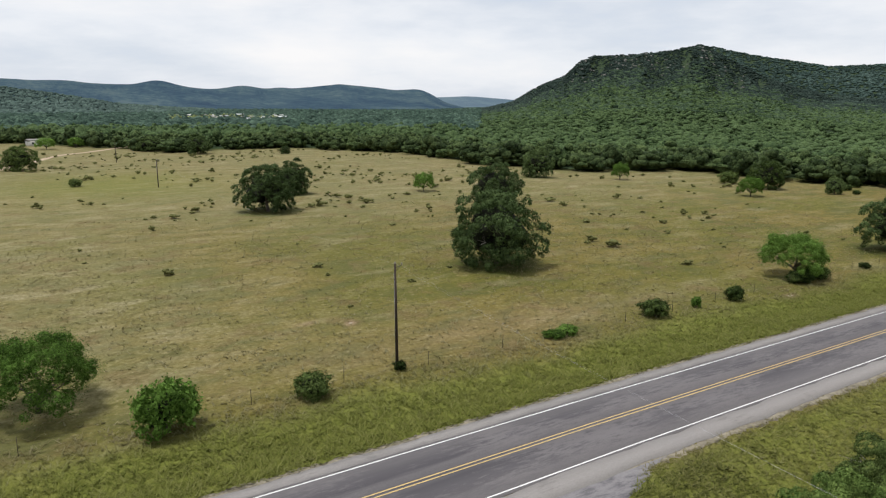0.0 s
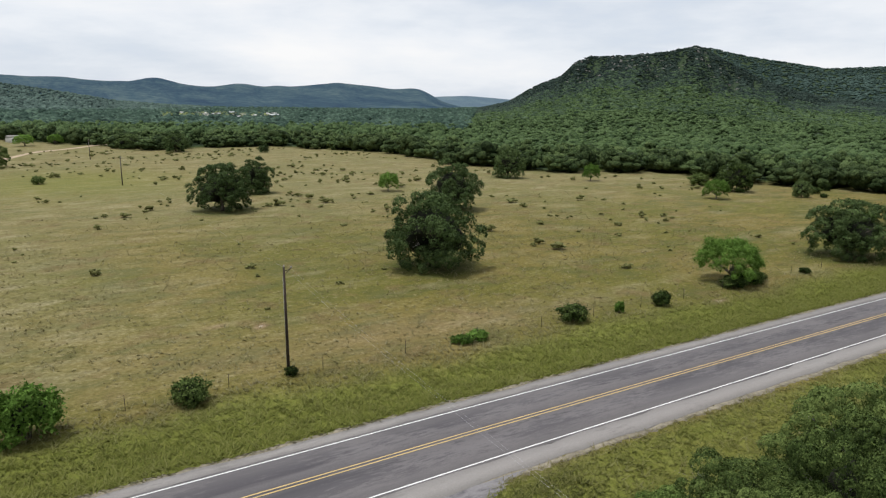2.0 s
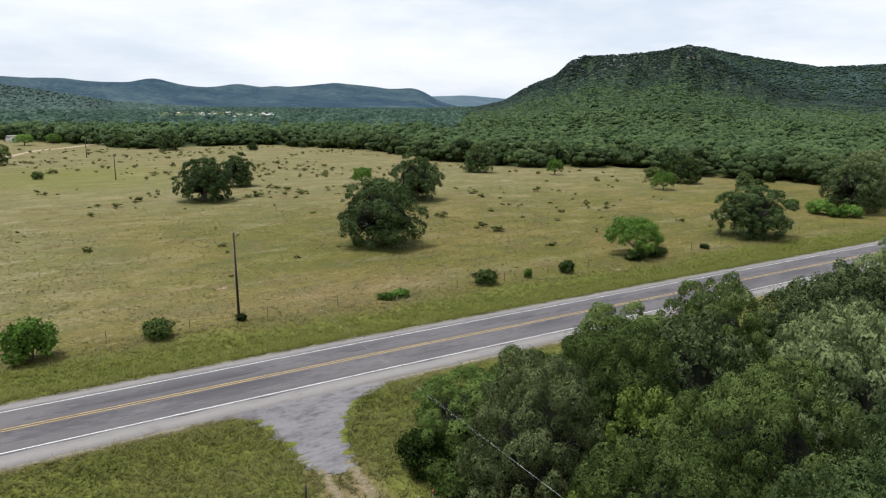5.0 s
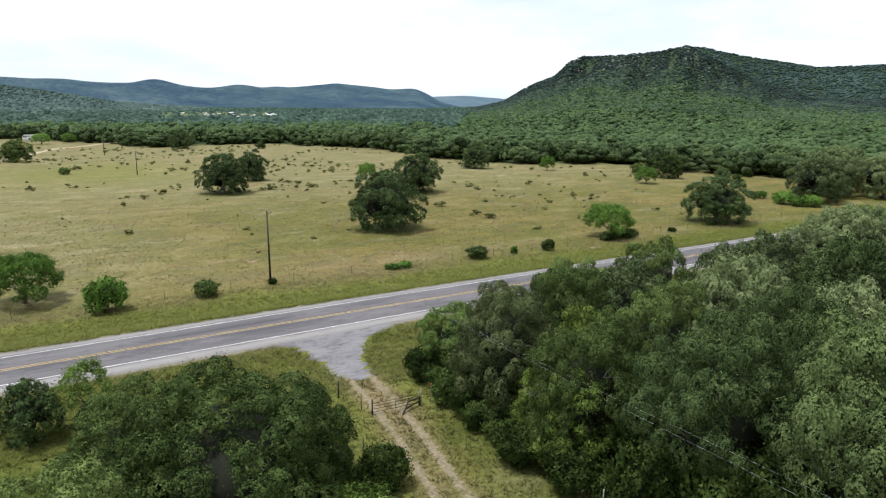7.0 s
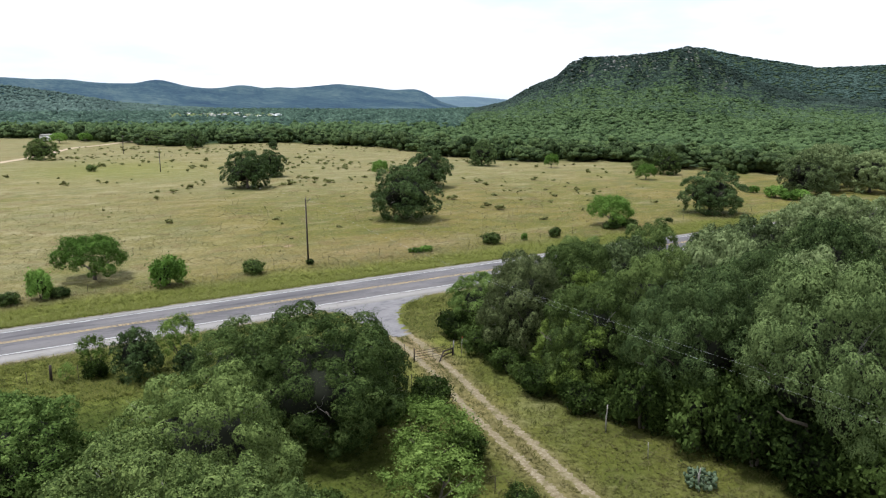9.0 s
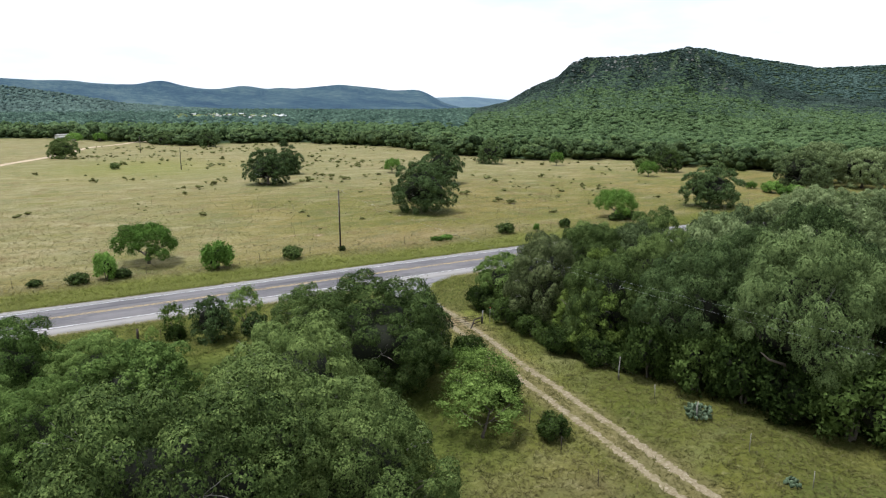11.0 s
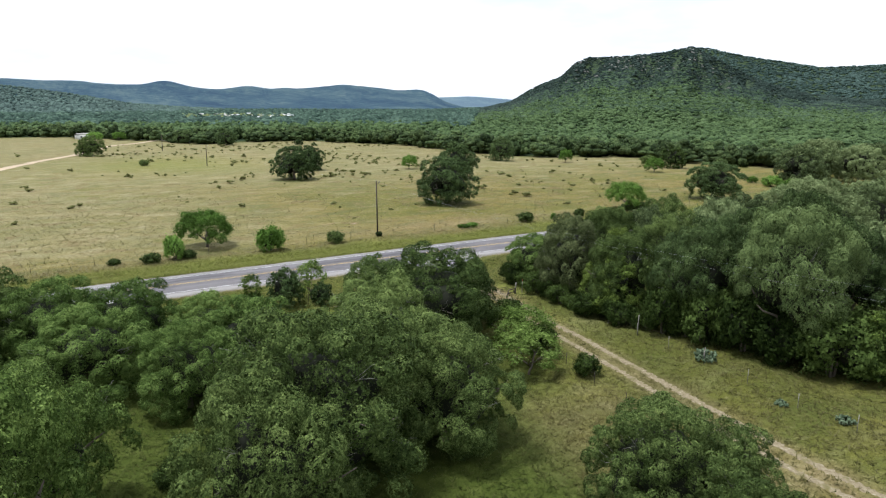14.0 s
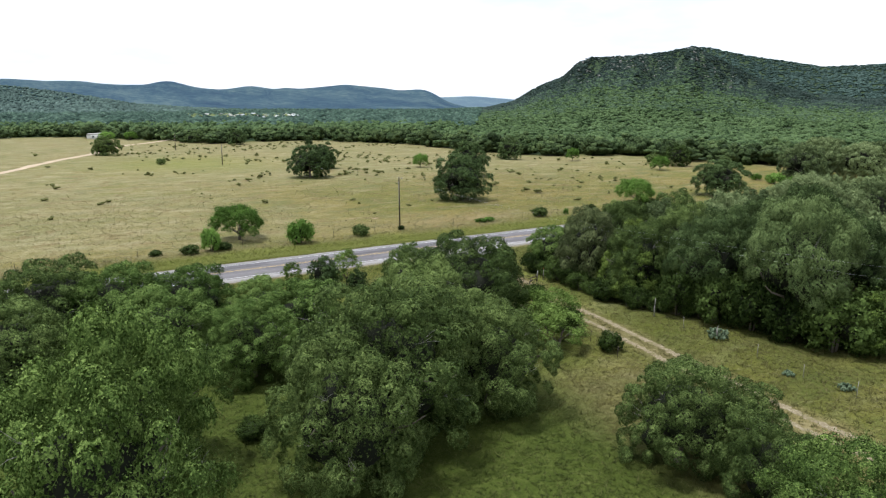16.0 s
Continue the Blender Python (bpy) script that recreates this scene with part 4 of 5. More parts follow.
for i, (x, y, r, h) in enumerate(GROVE_EAST):
    pale = y < -7.5 or x > 44 and y < 11
    if x < 56:
        model = near_oaks[(3, 1)[i % 2] if pale else (4, 1, 2)[i % 3] if y < 5 else 5 if y > 12.5 and x < 33 else (2, 0, 6)[i % 3]]
        if pale and x > 44:
            model = mid_oaks[2]
    else:
        model = field_oaks[3] if x > 74 else mid_oaks[(0, 2)[i % 2]]
    place(model, x, y, r * 0.88, h * (0.90 + 0.18 * rng.random()), rng.random() * 6.28, "oak grove east of the track")
for i, (x, y, r, h) in enumerate(GROVE_WEST):
    if i < 7:
        model = near_oaks[4 if i == 0 else 0 if i < 3 else 2]
    elif (x, y) == (-0.8, -5.6):
        model = near_oaks[0]
    else:
        model = (near_oaks[5], mid_oaks[3], near_oaks[0], near_oaks[5])[i % 4] if y > 1.8 else near_oaks[5 if i % 2 else 2]
    place(model, x, y, r * 1.05, h, rng.random() * 6.28, "oak grove west of the track")
for i, (x, y, r, h) in enumerate(ELMS):
    place(elms[i % 2], x, y, r, h, 1.0 + 2.1 * i, "elms", "")
for i, (x, y, r, h) in enumerate(YOUNG_OAKS):
    place(near_oaks[2], x, y, r, h, rng.random() * 6.28, "young oaks by the track", "young live oak with dense dark rounded crown")
for i, (x, y, r, h) in enumerate(FIELD_OAKS):
    place(field_oaks[3 if i > 11 else 2 if i in (6, 8) else i % 2], x, y, r * (1.08 if i == 0 else 1.0), h, 0.7 + 1.9 * i, "pasture oaks")
for ob in (*near_oaks, *mid_oaks, *elms, *field_oaks):
    remove(ob)

# Mesquites: flat feathery heads on forked stems.
mesquite = sized(tree("mesquite", 81, 4.0, 5.3, MESQUITE, "bright green feathery mesquite with flat spreading head", "mesquite tree", 4200, 5, 0.085, 36, -0.42, 0.56, 8, 0.26, 0, 0.2, 0, tufts_each=9), 4.0, 5.3)
for x, y, r, h in [(-1.1, 57.2, 4.5, 5.4), (87.2, 53.2, 4.4, 5.3), (156.2, 109.0, 3.1, 4.4), (89.5, 159.2, 2.9, 4.4), (156.0, 154.2, 2.7, 4.6), (9.0, 388.0, 4.4, 5.0), (22.0, 396.0, 3.6, 4.6)]:
    place(mesquite, x, y, r, h, x * 1.7, "mesquites in the pasture")
remove(mesquite)


def bush(name, seed, leaf_mat, label, leaf, sprays, tall=1.0):
    rng = np.random.default_rng(seed)
    root = tagged(new(name), label, "bush")
    c, r = lobe_heap(rng, 1.0, 1.6 * tall, 14, -0.7, 0.5)
    for i in range(3):
        a = i * 2.1
        part("stem", mesh_of("stem", *tube([(0.05 * math.cos(a), 0.05 * math.sin(a), -0.15), (0.15 * math.cos(a), 0.15 * math.sin(a), 0.4), (0.4 * math.cos(a), 0.4 * math.sin(a), 1.0 * tall)], [0.05, 0.04, 0.015], 5), BARK, True), root)
    hub = np.array([0, 0, 0.7 * tall])
    tuft_c, tuft_r = sublobes(rng, c, r * 1.1, hub, 5)
    part("leaves", mesh_of("leaves", *leaves_on(rng, np.vstack([c, tuft_c]), np.concatenate([r * 0.95, tuft_r]), hub, sprays, 6, leaf, 0.11, -0.7), leaf_mat), root)
    part("twig_mass", mesh_of("twig_mass", *heart(rng, c, r, hub, 0.66), CROWN_SHADE), root, "near-black core standing in for shade inside the crown")
    return sized(root, 1.0, 1.6 * tall)


green_bush = bush("bush", 91, MESQUITE, "round bright green bush in roadside grass", 0.10, 260)
dark_bush = bush("bush", 92, OAK_DEEP, "dense dark green bush in roadside grass", 0.10, 260)
oak_bush = bush("bush", 93, SCRUB, "tangled mid-green scrub at the edge of trees", 0.078, 420)
for x, y, r, h in [(6.6, 48.9, 2.3, 3.7), (-7.3, 49.4, 1.5, 3.4), (64.2, 50.5, 0.6, 1.2), (43.1, 50.3, 1.1, 0.7), (45.0, 50.6, 1.2, 0.8), (152.4, 63.3, 2.6, 2.8), (152.1, 59.3, 2.0, 1.9), (155.1, 57.7, 2.4, 2.4), (156.5, 72.1, 1.6, 1.8), (148.3, 41.7, 2.2, 2.4)]:
    place(green_bush, x, y, r, h, x, "roadside bushes")
for x, y, r, h in [(17.5, 49.0, 1.45, 1.9), (57.4, 50.4, 1.65, 1.8), (70.8, 50.3, 1.1, 1.7), (-5.6, 49.5, 1.4, 1.2), (-10.7, 48.6, 1.4, 1.4), (-15.5, 49.5, 0.9, 0.9), (85.0, 51.2, 1.7, 1.3), (88.6, 51.4, 1.9, 1.5), (90.8, 51.9, 1.3, 1.2),
                   (26.0, 50.4, 0.6, 0.8), (100.5, 51.0, 0.8, 0.8), (10.7, 213.0, 1.7, 2.1), (176.5, 130.7, 2.9, 3.4), (201.0, 107.6, 1.7, 2.4), (135.2, 321.0, 2.2, 2.4), (192, 105, 1.5, 1.6), (186, 99, 1.0, 1.0)]:
    place(dark_bush, x, y, r, h, x, "dark bushes")
for i, (x, y, r, h) in enumerate([(27.5, 9.0, 1.8, 2.6), (26.8, 4.0, 1.6, 2.2), (26.4, -1.0, 1.7, 2.4), (27.2, -5.0, 1.8, 2.6), (28.8, -9.5, 2.2, 4.6), (29.8, -13.5, 2.5, 5.2), (32.5, -24.5, 3.2, 5.4), (36.0, -27.0, 3.4, 5.6), (28.0, 14.5, 1.8, 2.6), (31.0, -17.0, 2.6, 5.2), (33.5, -13.5, 3.0, 5.6), (34.5, -19.5, 3.2, 6.0), (33.0, -8.5, 2.8, 5.4), (41, -33, 3.0, 4.5), (47, -36, 3.2, 4.5), (28.0, 11.6, 1.6, 1.9), (27.6, 6.6, 1.9, 2.9), (27.2, 1.6, 1.4, 1.5), (28.0, -3.2, 2.0, 3.2), (28.6, -7.4, 1.5, 1.8), (29.9, -11.6, 2.1, 3.6), (31.4, -15.6, 1.6, 2.0), (31.8, -20.6, 2.9, 4.8), (34.2, -23.0, 2.6, 4.6), (34.4, -26.4, 2.0, 2.6), (38.6, -30.4, 2.6, 3.4),
                                  (14.6, -14.0, 1.15, 1.7), (15.2, -7.5, 1.35, 2.4), (17.3, 0.8, 1.6, 2.6), (-4.0, 20.2, 1.0, 1.6), (-11.0, -9.5, 1.4, 2.0), (-18.5, -14.0, 1.3, 1.2), (-6.0, -8.0, 1.8, 2.6), (4.5, -9.5, 1.6, 2.4), (-24, 13, 2.2, 3.2), (-31, 16, 2.4, 3.4), (-38, 18, 2.4, 3.4), (3, -42, 2.0, 3.4)]):
    place(oak_bush, x, y, r, h, i * 1.3, "scrub along the groves")
for ob in (green_bush, dark_bush, oak_bush):
    remove(ob)

juniper = sized(tree("juniper", 95, 2.2, 4.6, DARK, "dark conical juniper beside the fence", "juniper", 500, 7, 0.13, 22, -0.9, 0.45, 3, 0.14, 0, 0.12), 2.2, 4.6)
for x, y, r, h in [(-1.0, 18.4, 2.0, 4.4), (3.0, 17.0, 1.3, 2.6)]:
    place(juniper, x, y, r, h, x, "junipers at the fence")
cedar = sized(tree("cedar", 97, 2.6, 7.0, CEDAR, "yellow-green cedar standing among grove oaks", "cedar tree", 1500, 5, 0.10, 26, -0.9, 0.42, 4, 0.18, 0, 0.14), 2.6, 7.0)
for x, y, r, h in [(28.6, -3.4, 2.6, 6.6), (35.0, 3.0, 2.8, 8.0), (29.4, 1.2, 2.0, 5.2), (35.5, -27.0, 3.0, 5.6), (40.0, -31.5, 3.4, 5.8)]:
    place(cedar, x, y, r, h, x, "cedars in the grove")
remove(cedar)
remove(juniper)
hackberry = sized(tree("hackberry", 96, 2.0, 5.0, HACKBERRY, "slim light green sapling with open crown", "young tree", 500, 7, 0.11, 16, -0.6, 0.55, 4, 0.20, 0, 0.08, 0, tufts_each=5), 2.0, 5.0)
for x, y, r, h in [(-4.0, 20.8, 1.3, 3.6), (2.6, 20.0, 1.9, 4.6), (12.6, -7.4, 2.9, 4.4), (10.6, -11.4, 2.8, 4.0), (13.2, -4.2, 2.0, 3.4), (-6.2, 20.6, 0.7, 1.6)]:
    place(hackberry, x, y, r, h, x * 2, "saplings")
remove(hackberry)


def prickly_pear(x, y, wide, tall, pads, seed):
    rng = np.random.default_rng(seed)
    root = tagged(new("prickly_pear"), "blue-green prickly pear clump in dry grass", "cactus")
    root.location = (x, y, float(land(x, y)))
    v0, f0 = ICO1
    for i in range(pads):
        a, d = rng.random() * 6.28, wide * 0.5 * math.sqrt(rng.random())
        z = tall * (0.15 + 0.75 * rng.random() * (1 - (d / wide)))
        m = Euler((rng.normal() * 0.4, rng.normal() * 0.4, rng.random() * 6.28)).to_matrix()
        s = 0.11 + 0.06 * rng.random()
        pts = (v0 * (s, 0.045, s * 1.25)) @ np.array(m).T + (math.cos(a) * d, math.sin(a) * d, max(z, s))
        part("pad", mesh_of("pad", pts, f0, CACTUS, True), root)


prickly_pear(26.0, -16.9, 1.9, 1.4, 130, 1)
prickly_pear(25.0, -30.1, 1.3, 0.6, 60, 2)
prickly_pear(23.5, -26.0, 1.0, 0.45, 26, 3)

# ---- pole line ----


def utility_pole(x, y, tall, lean):
    root = tagged(new("utility_pole"), "dark creosoted wooden utility pole with small insulators", "utility pole", "pole line")
    root.matrix_basis = pose(x, y, float(land(x, y)), 0, lean, 0)
    pole = part("pole", mesh_of("pole", *tube([(0, 0, -0.4), (0, 0, tall * 0.5), (0, 0, tall)], [0.15, 0.12, 0.09], 12), POLE, True), root)
    bracket = part("bracket", mesh_of("bracket", *joined([tube([(0, 0, tall - 0.32), (0.32, 0, tall - 0.30), (0.62, 0, tall - 0.18)], [0.035, 0.03, 0.025], 6), tube([(0, 0, tall - 0.7), (0.3, 0, tall - 0.45), (0.55, 0, tall - 0.22)], [0.02, 0.02, 0.02], 6)]), RUST, True), root, "rusty steel bracket")
    for px_, pz in ((0.62, tall - 0.16), (0.0, tall)):
        part("insulator", mesh_of("insulator", *tube([(px_, 0, pz - 0.03), (px_, 0, pz + 0.05), (px_, 0, pz + 0.07), (px_, 0, pz + 0.14), (px_, 0, pz + 0.17)], [0.05, 0.075, 0.05, 0.07, 0.03], 8), PORCELAIN, True), bracket if px_ else pole, "pale porcelain insulator")
    part("ground_wire", mesh_of("ground_wire", *tube([(-0.15, -0.02, 0), (-0.125, 0, tall * 0.5), (-0.11, 0, tall - 0.8)], [0.012] * 3, 4), GALVANISED), root)
    return root


utility_pole(25.8, 50.6, 9.45, -0.6)
utility_pole(30.5, 203.0, 7.6, 0.0)
utility_pole(29.6, 292.0, 7.6, 0.0)


def span(x0, y0, z0, x1, y1, z1, sag):
    s = np.linspace(0, 1, 33)
    p = np.stack([x0 + (x1 - x0) * s, y0 + (y1 - y0) * s, z0 + (z1 - z0) * s - sag * 4 * s * (1 - s)], -1)
    tagged(new("power_line", mesh_of("power_line", *tube(p, [0.0024] * len(p), 5), WIRE, True)), "thin bare aluminium power line slung between poles", "power line", "pole line")


span(25.75, 50.6, 9.05, 20.4, -54.0, 12.7, 2.0)
span(26.35, 50.6, 8.85, 20.9, -54.0, 11.3, 1.7)
span(25.75, 50.6, 9.05, 30.5, 203.0, 7.0, 1.6)
span(30.5, 203.0, 7.0, 29.6, 292.0, 7.0, 0.8)

# ---- fences and gate ----


def fence(name, points, posts_every, label, post_mat, tall=1.25, strands=4, skip=()):
    root = tagged(new(name), label, "fence")
    for k, ((x0, y0), (x1, y1)) in enumerate(zip(points[:-1], points[1:])):
        n = max(1, round(math.hypot(x1 - x0, y1 - y0) / posts_every))
        rng = np.random.default_rng(k + 31)
        for i in range(n):
            x, y = x0 + (x1 - x0) * i / n, y0 + (y1 - y0) * i / n
            z, h = float(land(x, y)), tall * (0.95 + 0.15 * rng.random())
            lx, ly = rng.normal() * 0.03, rng.normal() * 0.03
            part("post", mesh_of("post", *tube([(x, y, z - 0.3), (x + lx / 2, y + ly / 2, z + h / 2), (x + lx, y + ly, z + h)], [0.026, 0.026, 0.024], 5), post_mat, True), root)
        for s in range(strands):
            u = np.linspace(0, 1, 2 * n + 1)
            xs, ys = x0 + (x1 - x0) * u, y0 + (y1 - y0) * u
            zs = land(xs, ys) + tall * (0.25 + 0.7 * s / max(1, strands - 1)) - 0.02 * np.sin(u * n * math.pi) ** 2
            part("strand", mesh_of("strand", *tube(np.stack([xs, ys, zs], -1), [0.004] * len(xs), 4), RUST), root)
    return root


fence("field_fence", [(-95, 49.0), (20.7, 50.3), (53.0, 50.4), (150, 52.5)], 7.5, "barbed wire fence on thin rusty steel posts", RUST)
fence("roadside_fence", [(20.6, 11.4), (20.0, 14.5), (2.0, 19.0), (-9.0, 21.2), (-70, 22.5)], 4.2, "barbed wire fence on thin rusty steel posts", RUST, 1.2)
fence("track_fence", [(26.1, 9.6), (26.6, 0.0), (26.1, -8.7), (25.5, -17.2), (24.0, -27.0), (24.5, -40.0)], 4.4, "wire fence on weathered posts beside the track", PALE, 1.25)
fence("pasture_fence", [(18.6, 9.0), (14.7, -11.3), (13.2, -20.0), (12.6, -27.0), (12.0, -42.0)], 4.4, "low wire fence on dark steel posts", RUST, 1.15)


def wooden_post(x, y, tall, radius, mat, label, cap=None):
    root = tagged(new("fence_post"), label, "post")
    z = float(land(x, y))
    root.location = (x, y, z)
    part("shaft", mesh_of("shaft", *tube([(0, 0, -0.3), (0.01, 0.02, tall * 0.6), (0.03, 0.01, tall)], [radius, radius * 0.95, radius * 0.85], 8), mat, True), root)
    if cap:
        part("cap", mesh_of("cap", *tube([(0.03, 0.01, tall), (0.03, 0.01, tall + 0.18)], [radius * 1.3, radius * 1.25], 8), cap, True), root, "orange painted cap")


wooden_post(26.1, -8.75, 2.1, 0.036, PALE, "tall bleached cedar post beside the track")
wooden_post(25.5, -17.2, 1.5, 0.036, PALE, "bleached cedar post beside prickly pear")
wooden_post(25.75, 9.75, 1.55, 0.035, PALE, "thin pale marker post with orange cap", ORANGE)
wooden_post(25.05, 10.1, 1.35, 0.07, PALE, "short pale wooden gate post")
wooden_post(-7.3, 21.3, 1.4, 0.12, RUST, "stout dark corner post in the fence")
wooden_post(19.9, 14.2, 1.4, 0.07, RUST, "thin dark post beside the driveway")


def pipe(pts, r):
    return tube(pts, [r] * len(pts), 8)


gate = tagged(new("farm_gate"), "low dark pipe farm gate across the ranch track", "gate")
gate.matrix_basis = pose(20.9, 10.1, float(land(20.9, 10.1)), 0, 0, -2)
for z in (0.20, 0.45, 0.70, 0.92):
    part("bar", mesh_of("bar", *pipe([(0.05, 0, z), (1.9, 0, z - 0.03), (3.75, 0, z)], 0.020), RUST, True), gate)
for x in (0.05, 1.9, 3.75):
    part("upright", mesh_of("upright", *pipe([(x, 0, 0.10), (x, 0, 0.5), (x, 0, 0.95)], 0.022), RUST, True), gate)
part("gate_post", mesh_of("gate_post", *pipe([(0, 0, -0.4), (0, 0, 0.7), (0, 0, 1.25)], 0.055), RUST, True), gate)
brace = tagged(new("gate_brace"), "dark welded pipe brace holding the gate post", "fence brace")
brace.matrix_basis = pose(24.85, 9.95, float(land(24.85, 9.95)))
for pts, r in (([(0, 0, -0.4), (0, 0, 0.3), (0, 0, 0.78)], 0.075), ([(0.05, 0.0, 0.70), (-0.55, -0.15, 0.70), (-1.12, -0.3, 0.69)], 0.065), ([(-2.1, -1.05, -0.1), (-1.6, -0.66, 0.31), (-1.1, -0.27, 0.73)], 0.075), ([(0.0, 0.0, 0.32), (-0.7, -0.2, 0.32), (-1.55, -0.62, 0.32)], 0.05)):
    part("pipe", mesh_of("pipe", *pipe(pts, r), RUST, True), brace)

# ---- far buildings ----


def house(x, y, turn, wide, deep, tall, roof_mat, label, z=None, wall_mat=FAR_WALL):
    root = tagged(new("house"), label, "house", "far houses")
    root.matrix_basis = pose(x, y, float(land(x, y)) if z is None else z, 0, 0, turn)
    part("wall", mesh_of("wall", *box(0, 0, tall / 2 - 0.2, wide, deep, tall + 0.4), wall_mat), root)
    e, ridge_h = 0.4, deep * 0.22
    v = np.array([(-wide / 2 - e, -deep / 2 - e, tall), (wide / 2 + e, -deep / 2 - e, tall), (wide / 2 + e, deep / 2 + e, tall), (-wide / 2 - e, deep / 2 + e, tall), (-wide / 2 - e, 0, tall + ridge_h), (wide / 2 + e, 0, tall + ridge_h)])
    part("roof", mesh_of("roof", v, np.array([(0, 1, 5, 4), (2, 3, 4, 5), (0, 4, 3, 3), (1, 2, 5, 5), (0, 3, 2, 1)])[[0, 1, 4]], roof_mat), root)
    for k in (-0.3, 0.3):
        part("window", mesh_of("window", *box(k * wide, -deep / 2 - 0.02, tall * 0.55, 1.1, 0.08, 1.0), GLASS), root)
    part("door", mesh_of("door", *box(0, -deep / 2 - 0.02, 1.0, 0.95, 0.08, 2.0), POLE), root)


house(6.0, 424.0, 20, 10, 4.5, 2.6, FAR_WALL, "long white mobile home beside trees", None, WHITE)
hr = np.random.default_rng(5)
for i in range(26):
    b, r = radians((9.5 + 8.5 * hr.random()) if i % 4 else (3.5 + 17.0 * hr.random())), 840 + 240 * hr.random()
    house(r * math.sin(b), r * math.cos(b), hr.random() * 180, 8 + 6 * hr.random(), 7, 3.0 + 1.2 * hr.random(), (ROOF, FAR_WALL, WHITE)[i % 3], "small pale house among valley trees", 0.0)

# ---- stuff that nobody could count ----


def lumps(name, spots, level, label, seed, clumps=1, mat=WOODS, category="woodland"):
    """Round-headed trees of a wood: rows of x, y, z, radius, height; each head is heaped up from clumps."""
    rng = np.random.default_rng(seed)
    v0, f0 = level
    if clumps > 1:
        n = len(spots)
        d = rng.normal(size=(n, clumps, 3))
        d[..., 2] = np.abs(d[..., 2]) * 1.2 - 0.45
        d /= np.linalg.norm(d, axis=2)[..., None]
        d *= (0.52 + 0.36 * rng.random((n, clumps, 1)))
        d[:, 0] = (0, 0, 0)
        part_r = np.where(np.arange(clumps)[None] == 0, 0.62, (0.17 if clumps > 12 else 0.26) + 0.18 * rng.random((n, clumps))) * (1.0 if clumps > 6 else 1.25)
        R, H = spots[:, 3:4], spots[:, 4:5]
        x, y = spots[:, 0:1] + d[..., 0] * R, spots[:, 1:2] + d[..., 1] * R
        z = spots[:, 2:3] + H * (0.5 + 0.5 * d[..., 2] - 0.5 * part_r)
        spots = np.stack([x, y, z, R * part_r, H * part_r], -1).reshape(-1, 5)
    shapes = [v0 * (1 + 0.11 * rng.normal(size=(len(v0), 1))) + rng.normal(size=v0.shape) * 0.06 for _ in range(14)]
    n = len(spots)
    base = np.stack(shapes)[rng.integers(0, 14, n)]
    turn = rng.random(n) * 6.28
    c, s = np.cos(turn)[:, None], np.sin(turn)[:, None]
    x, y = base[..., 0] * c - base[..., 1] * s, base[..., 0] * s + base[..., 1] * c
    P = np.stack([x * spots[:, 3:4] + spots[:, 0:1], y * spots[:, 3:4] + spots[:, 1:2], (base[..., 2] * 0.5 + 0.5) * spots[:, 4:5] + spots[:, 2:3]], -1)
    F = f0[None] + (np.arange(n) * len(v0))[:, None, None]
    return tagged(new(name, mesh_of(name, P.reshape(-1, 3), F.reshape(-1, 3), mat, True)), label, category, kind="stuff")


def wood_spots(n, r0, r1, power, seed, radius, height, where, b0=-8.0, b1=74.0):
    rng = np.random.default_rng(seed)
    b = b0 + (b1 - b0) * rng.random(n)
    u = rng.random(n)
    if where == "strip":
        r = wood_edge(b) + r0 + (r1 - r0) * u ** power
    elif where == "out":
        e = wood_edge(b) + r0
        r = e + (r1 - e) * u ** power
    else:
        r = r0 + (r1 - r0) * u ** power
    x, y = r * np.sin(np.radians(b)), r * np.cos(np.radians(b))
    keep = (y > 46) & ((noise_mask(x, y, 60.0) > -0.85) | (r < 420))
    x, y = x[keep], y[keep]
    m = len(x)
    rad = radius * (0.65 + 0.7 * rng.random(m))
    h = height * (0.65 + 0.6 * rng.random(m))
    return np.stack([x, y, land(x, y) - 0.15 * h, rad, h], -1)


def noise_mask(x, y, s):
    return ripple(x, y, s) * 0.6 + ripple(y + 31, x, s * 0.37) * 0.4


lumps("woods", wood_spots(430, 0, 60, 1.0, 201, 4.4, 7.6, "strip", -6.0, 68.0), ICO2, "dense low oak and cedar woodland beyond the pasture", 301, 16)
lumps("woods", wood_spots(85, -4, 10, 1.0, 207, 5.6, 8.6, "strip", -6.0, 68.0), ICO2, "dark round oaks along the edge of the woodland", 304, 26, DARK_WOODS)
lumps("woods", wood_spots(1500, 40, 600, 0.70, 205, 4.0, 6.6, "out", -8.0, 33.0), ICO1, "dense low oak and cedar woodland on the valley floor", 309, 5, MIDWOOD)
lumps("woods", wood_spots(6400, 40, 1150, 0.90, 202, 3.9, 4.6, "out", 33.0, 74.0), ICO1, "dense low oak and cedar woodland at the foot of the hill", 302, 4, MIDWOOD)
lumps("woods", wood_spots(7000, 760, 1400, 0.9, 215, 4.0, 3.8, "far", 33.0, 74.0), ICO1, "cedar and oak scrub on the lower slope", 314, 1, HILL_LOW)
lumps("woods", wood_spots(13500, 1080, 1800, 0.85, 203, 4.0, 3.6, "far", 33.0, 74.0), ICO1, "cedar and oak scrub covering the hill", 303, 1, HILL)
lumps("woods", wood_spots(6500, 1800, 2520, 1.0, 210, 5.4, 4.4, "far", 49.5, 74.0), ICO1, "cedar scrub on the ridge behind, haze in its colour", 311, 1, HILL_FAR)
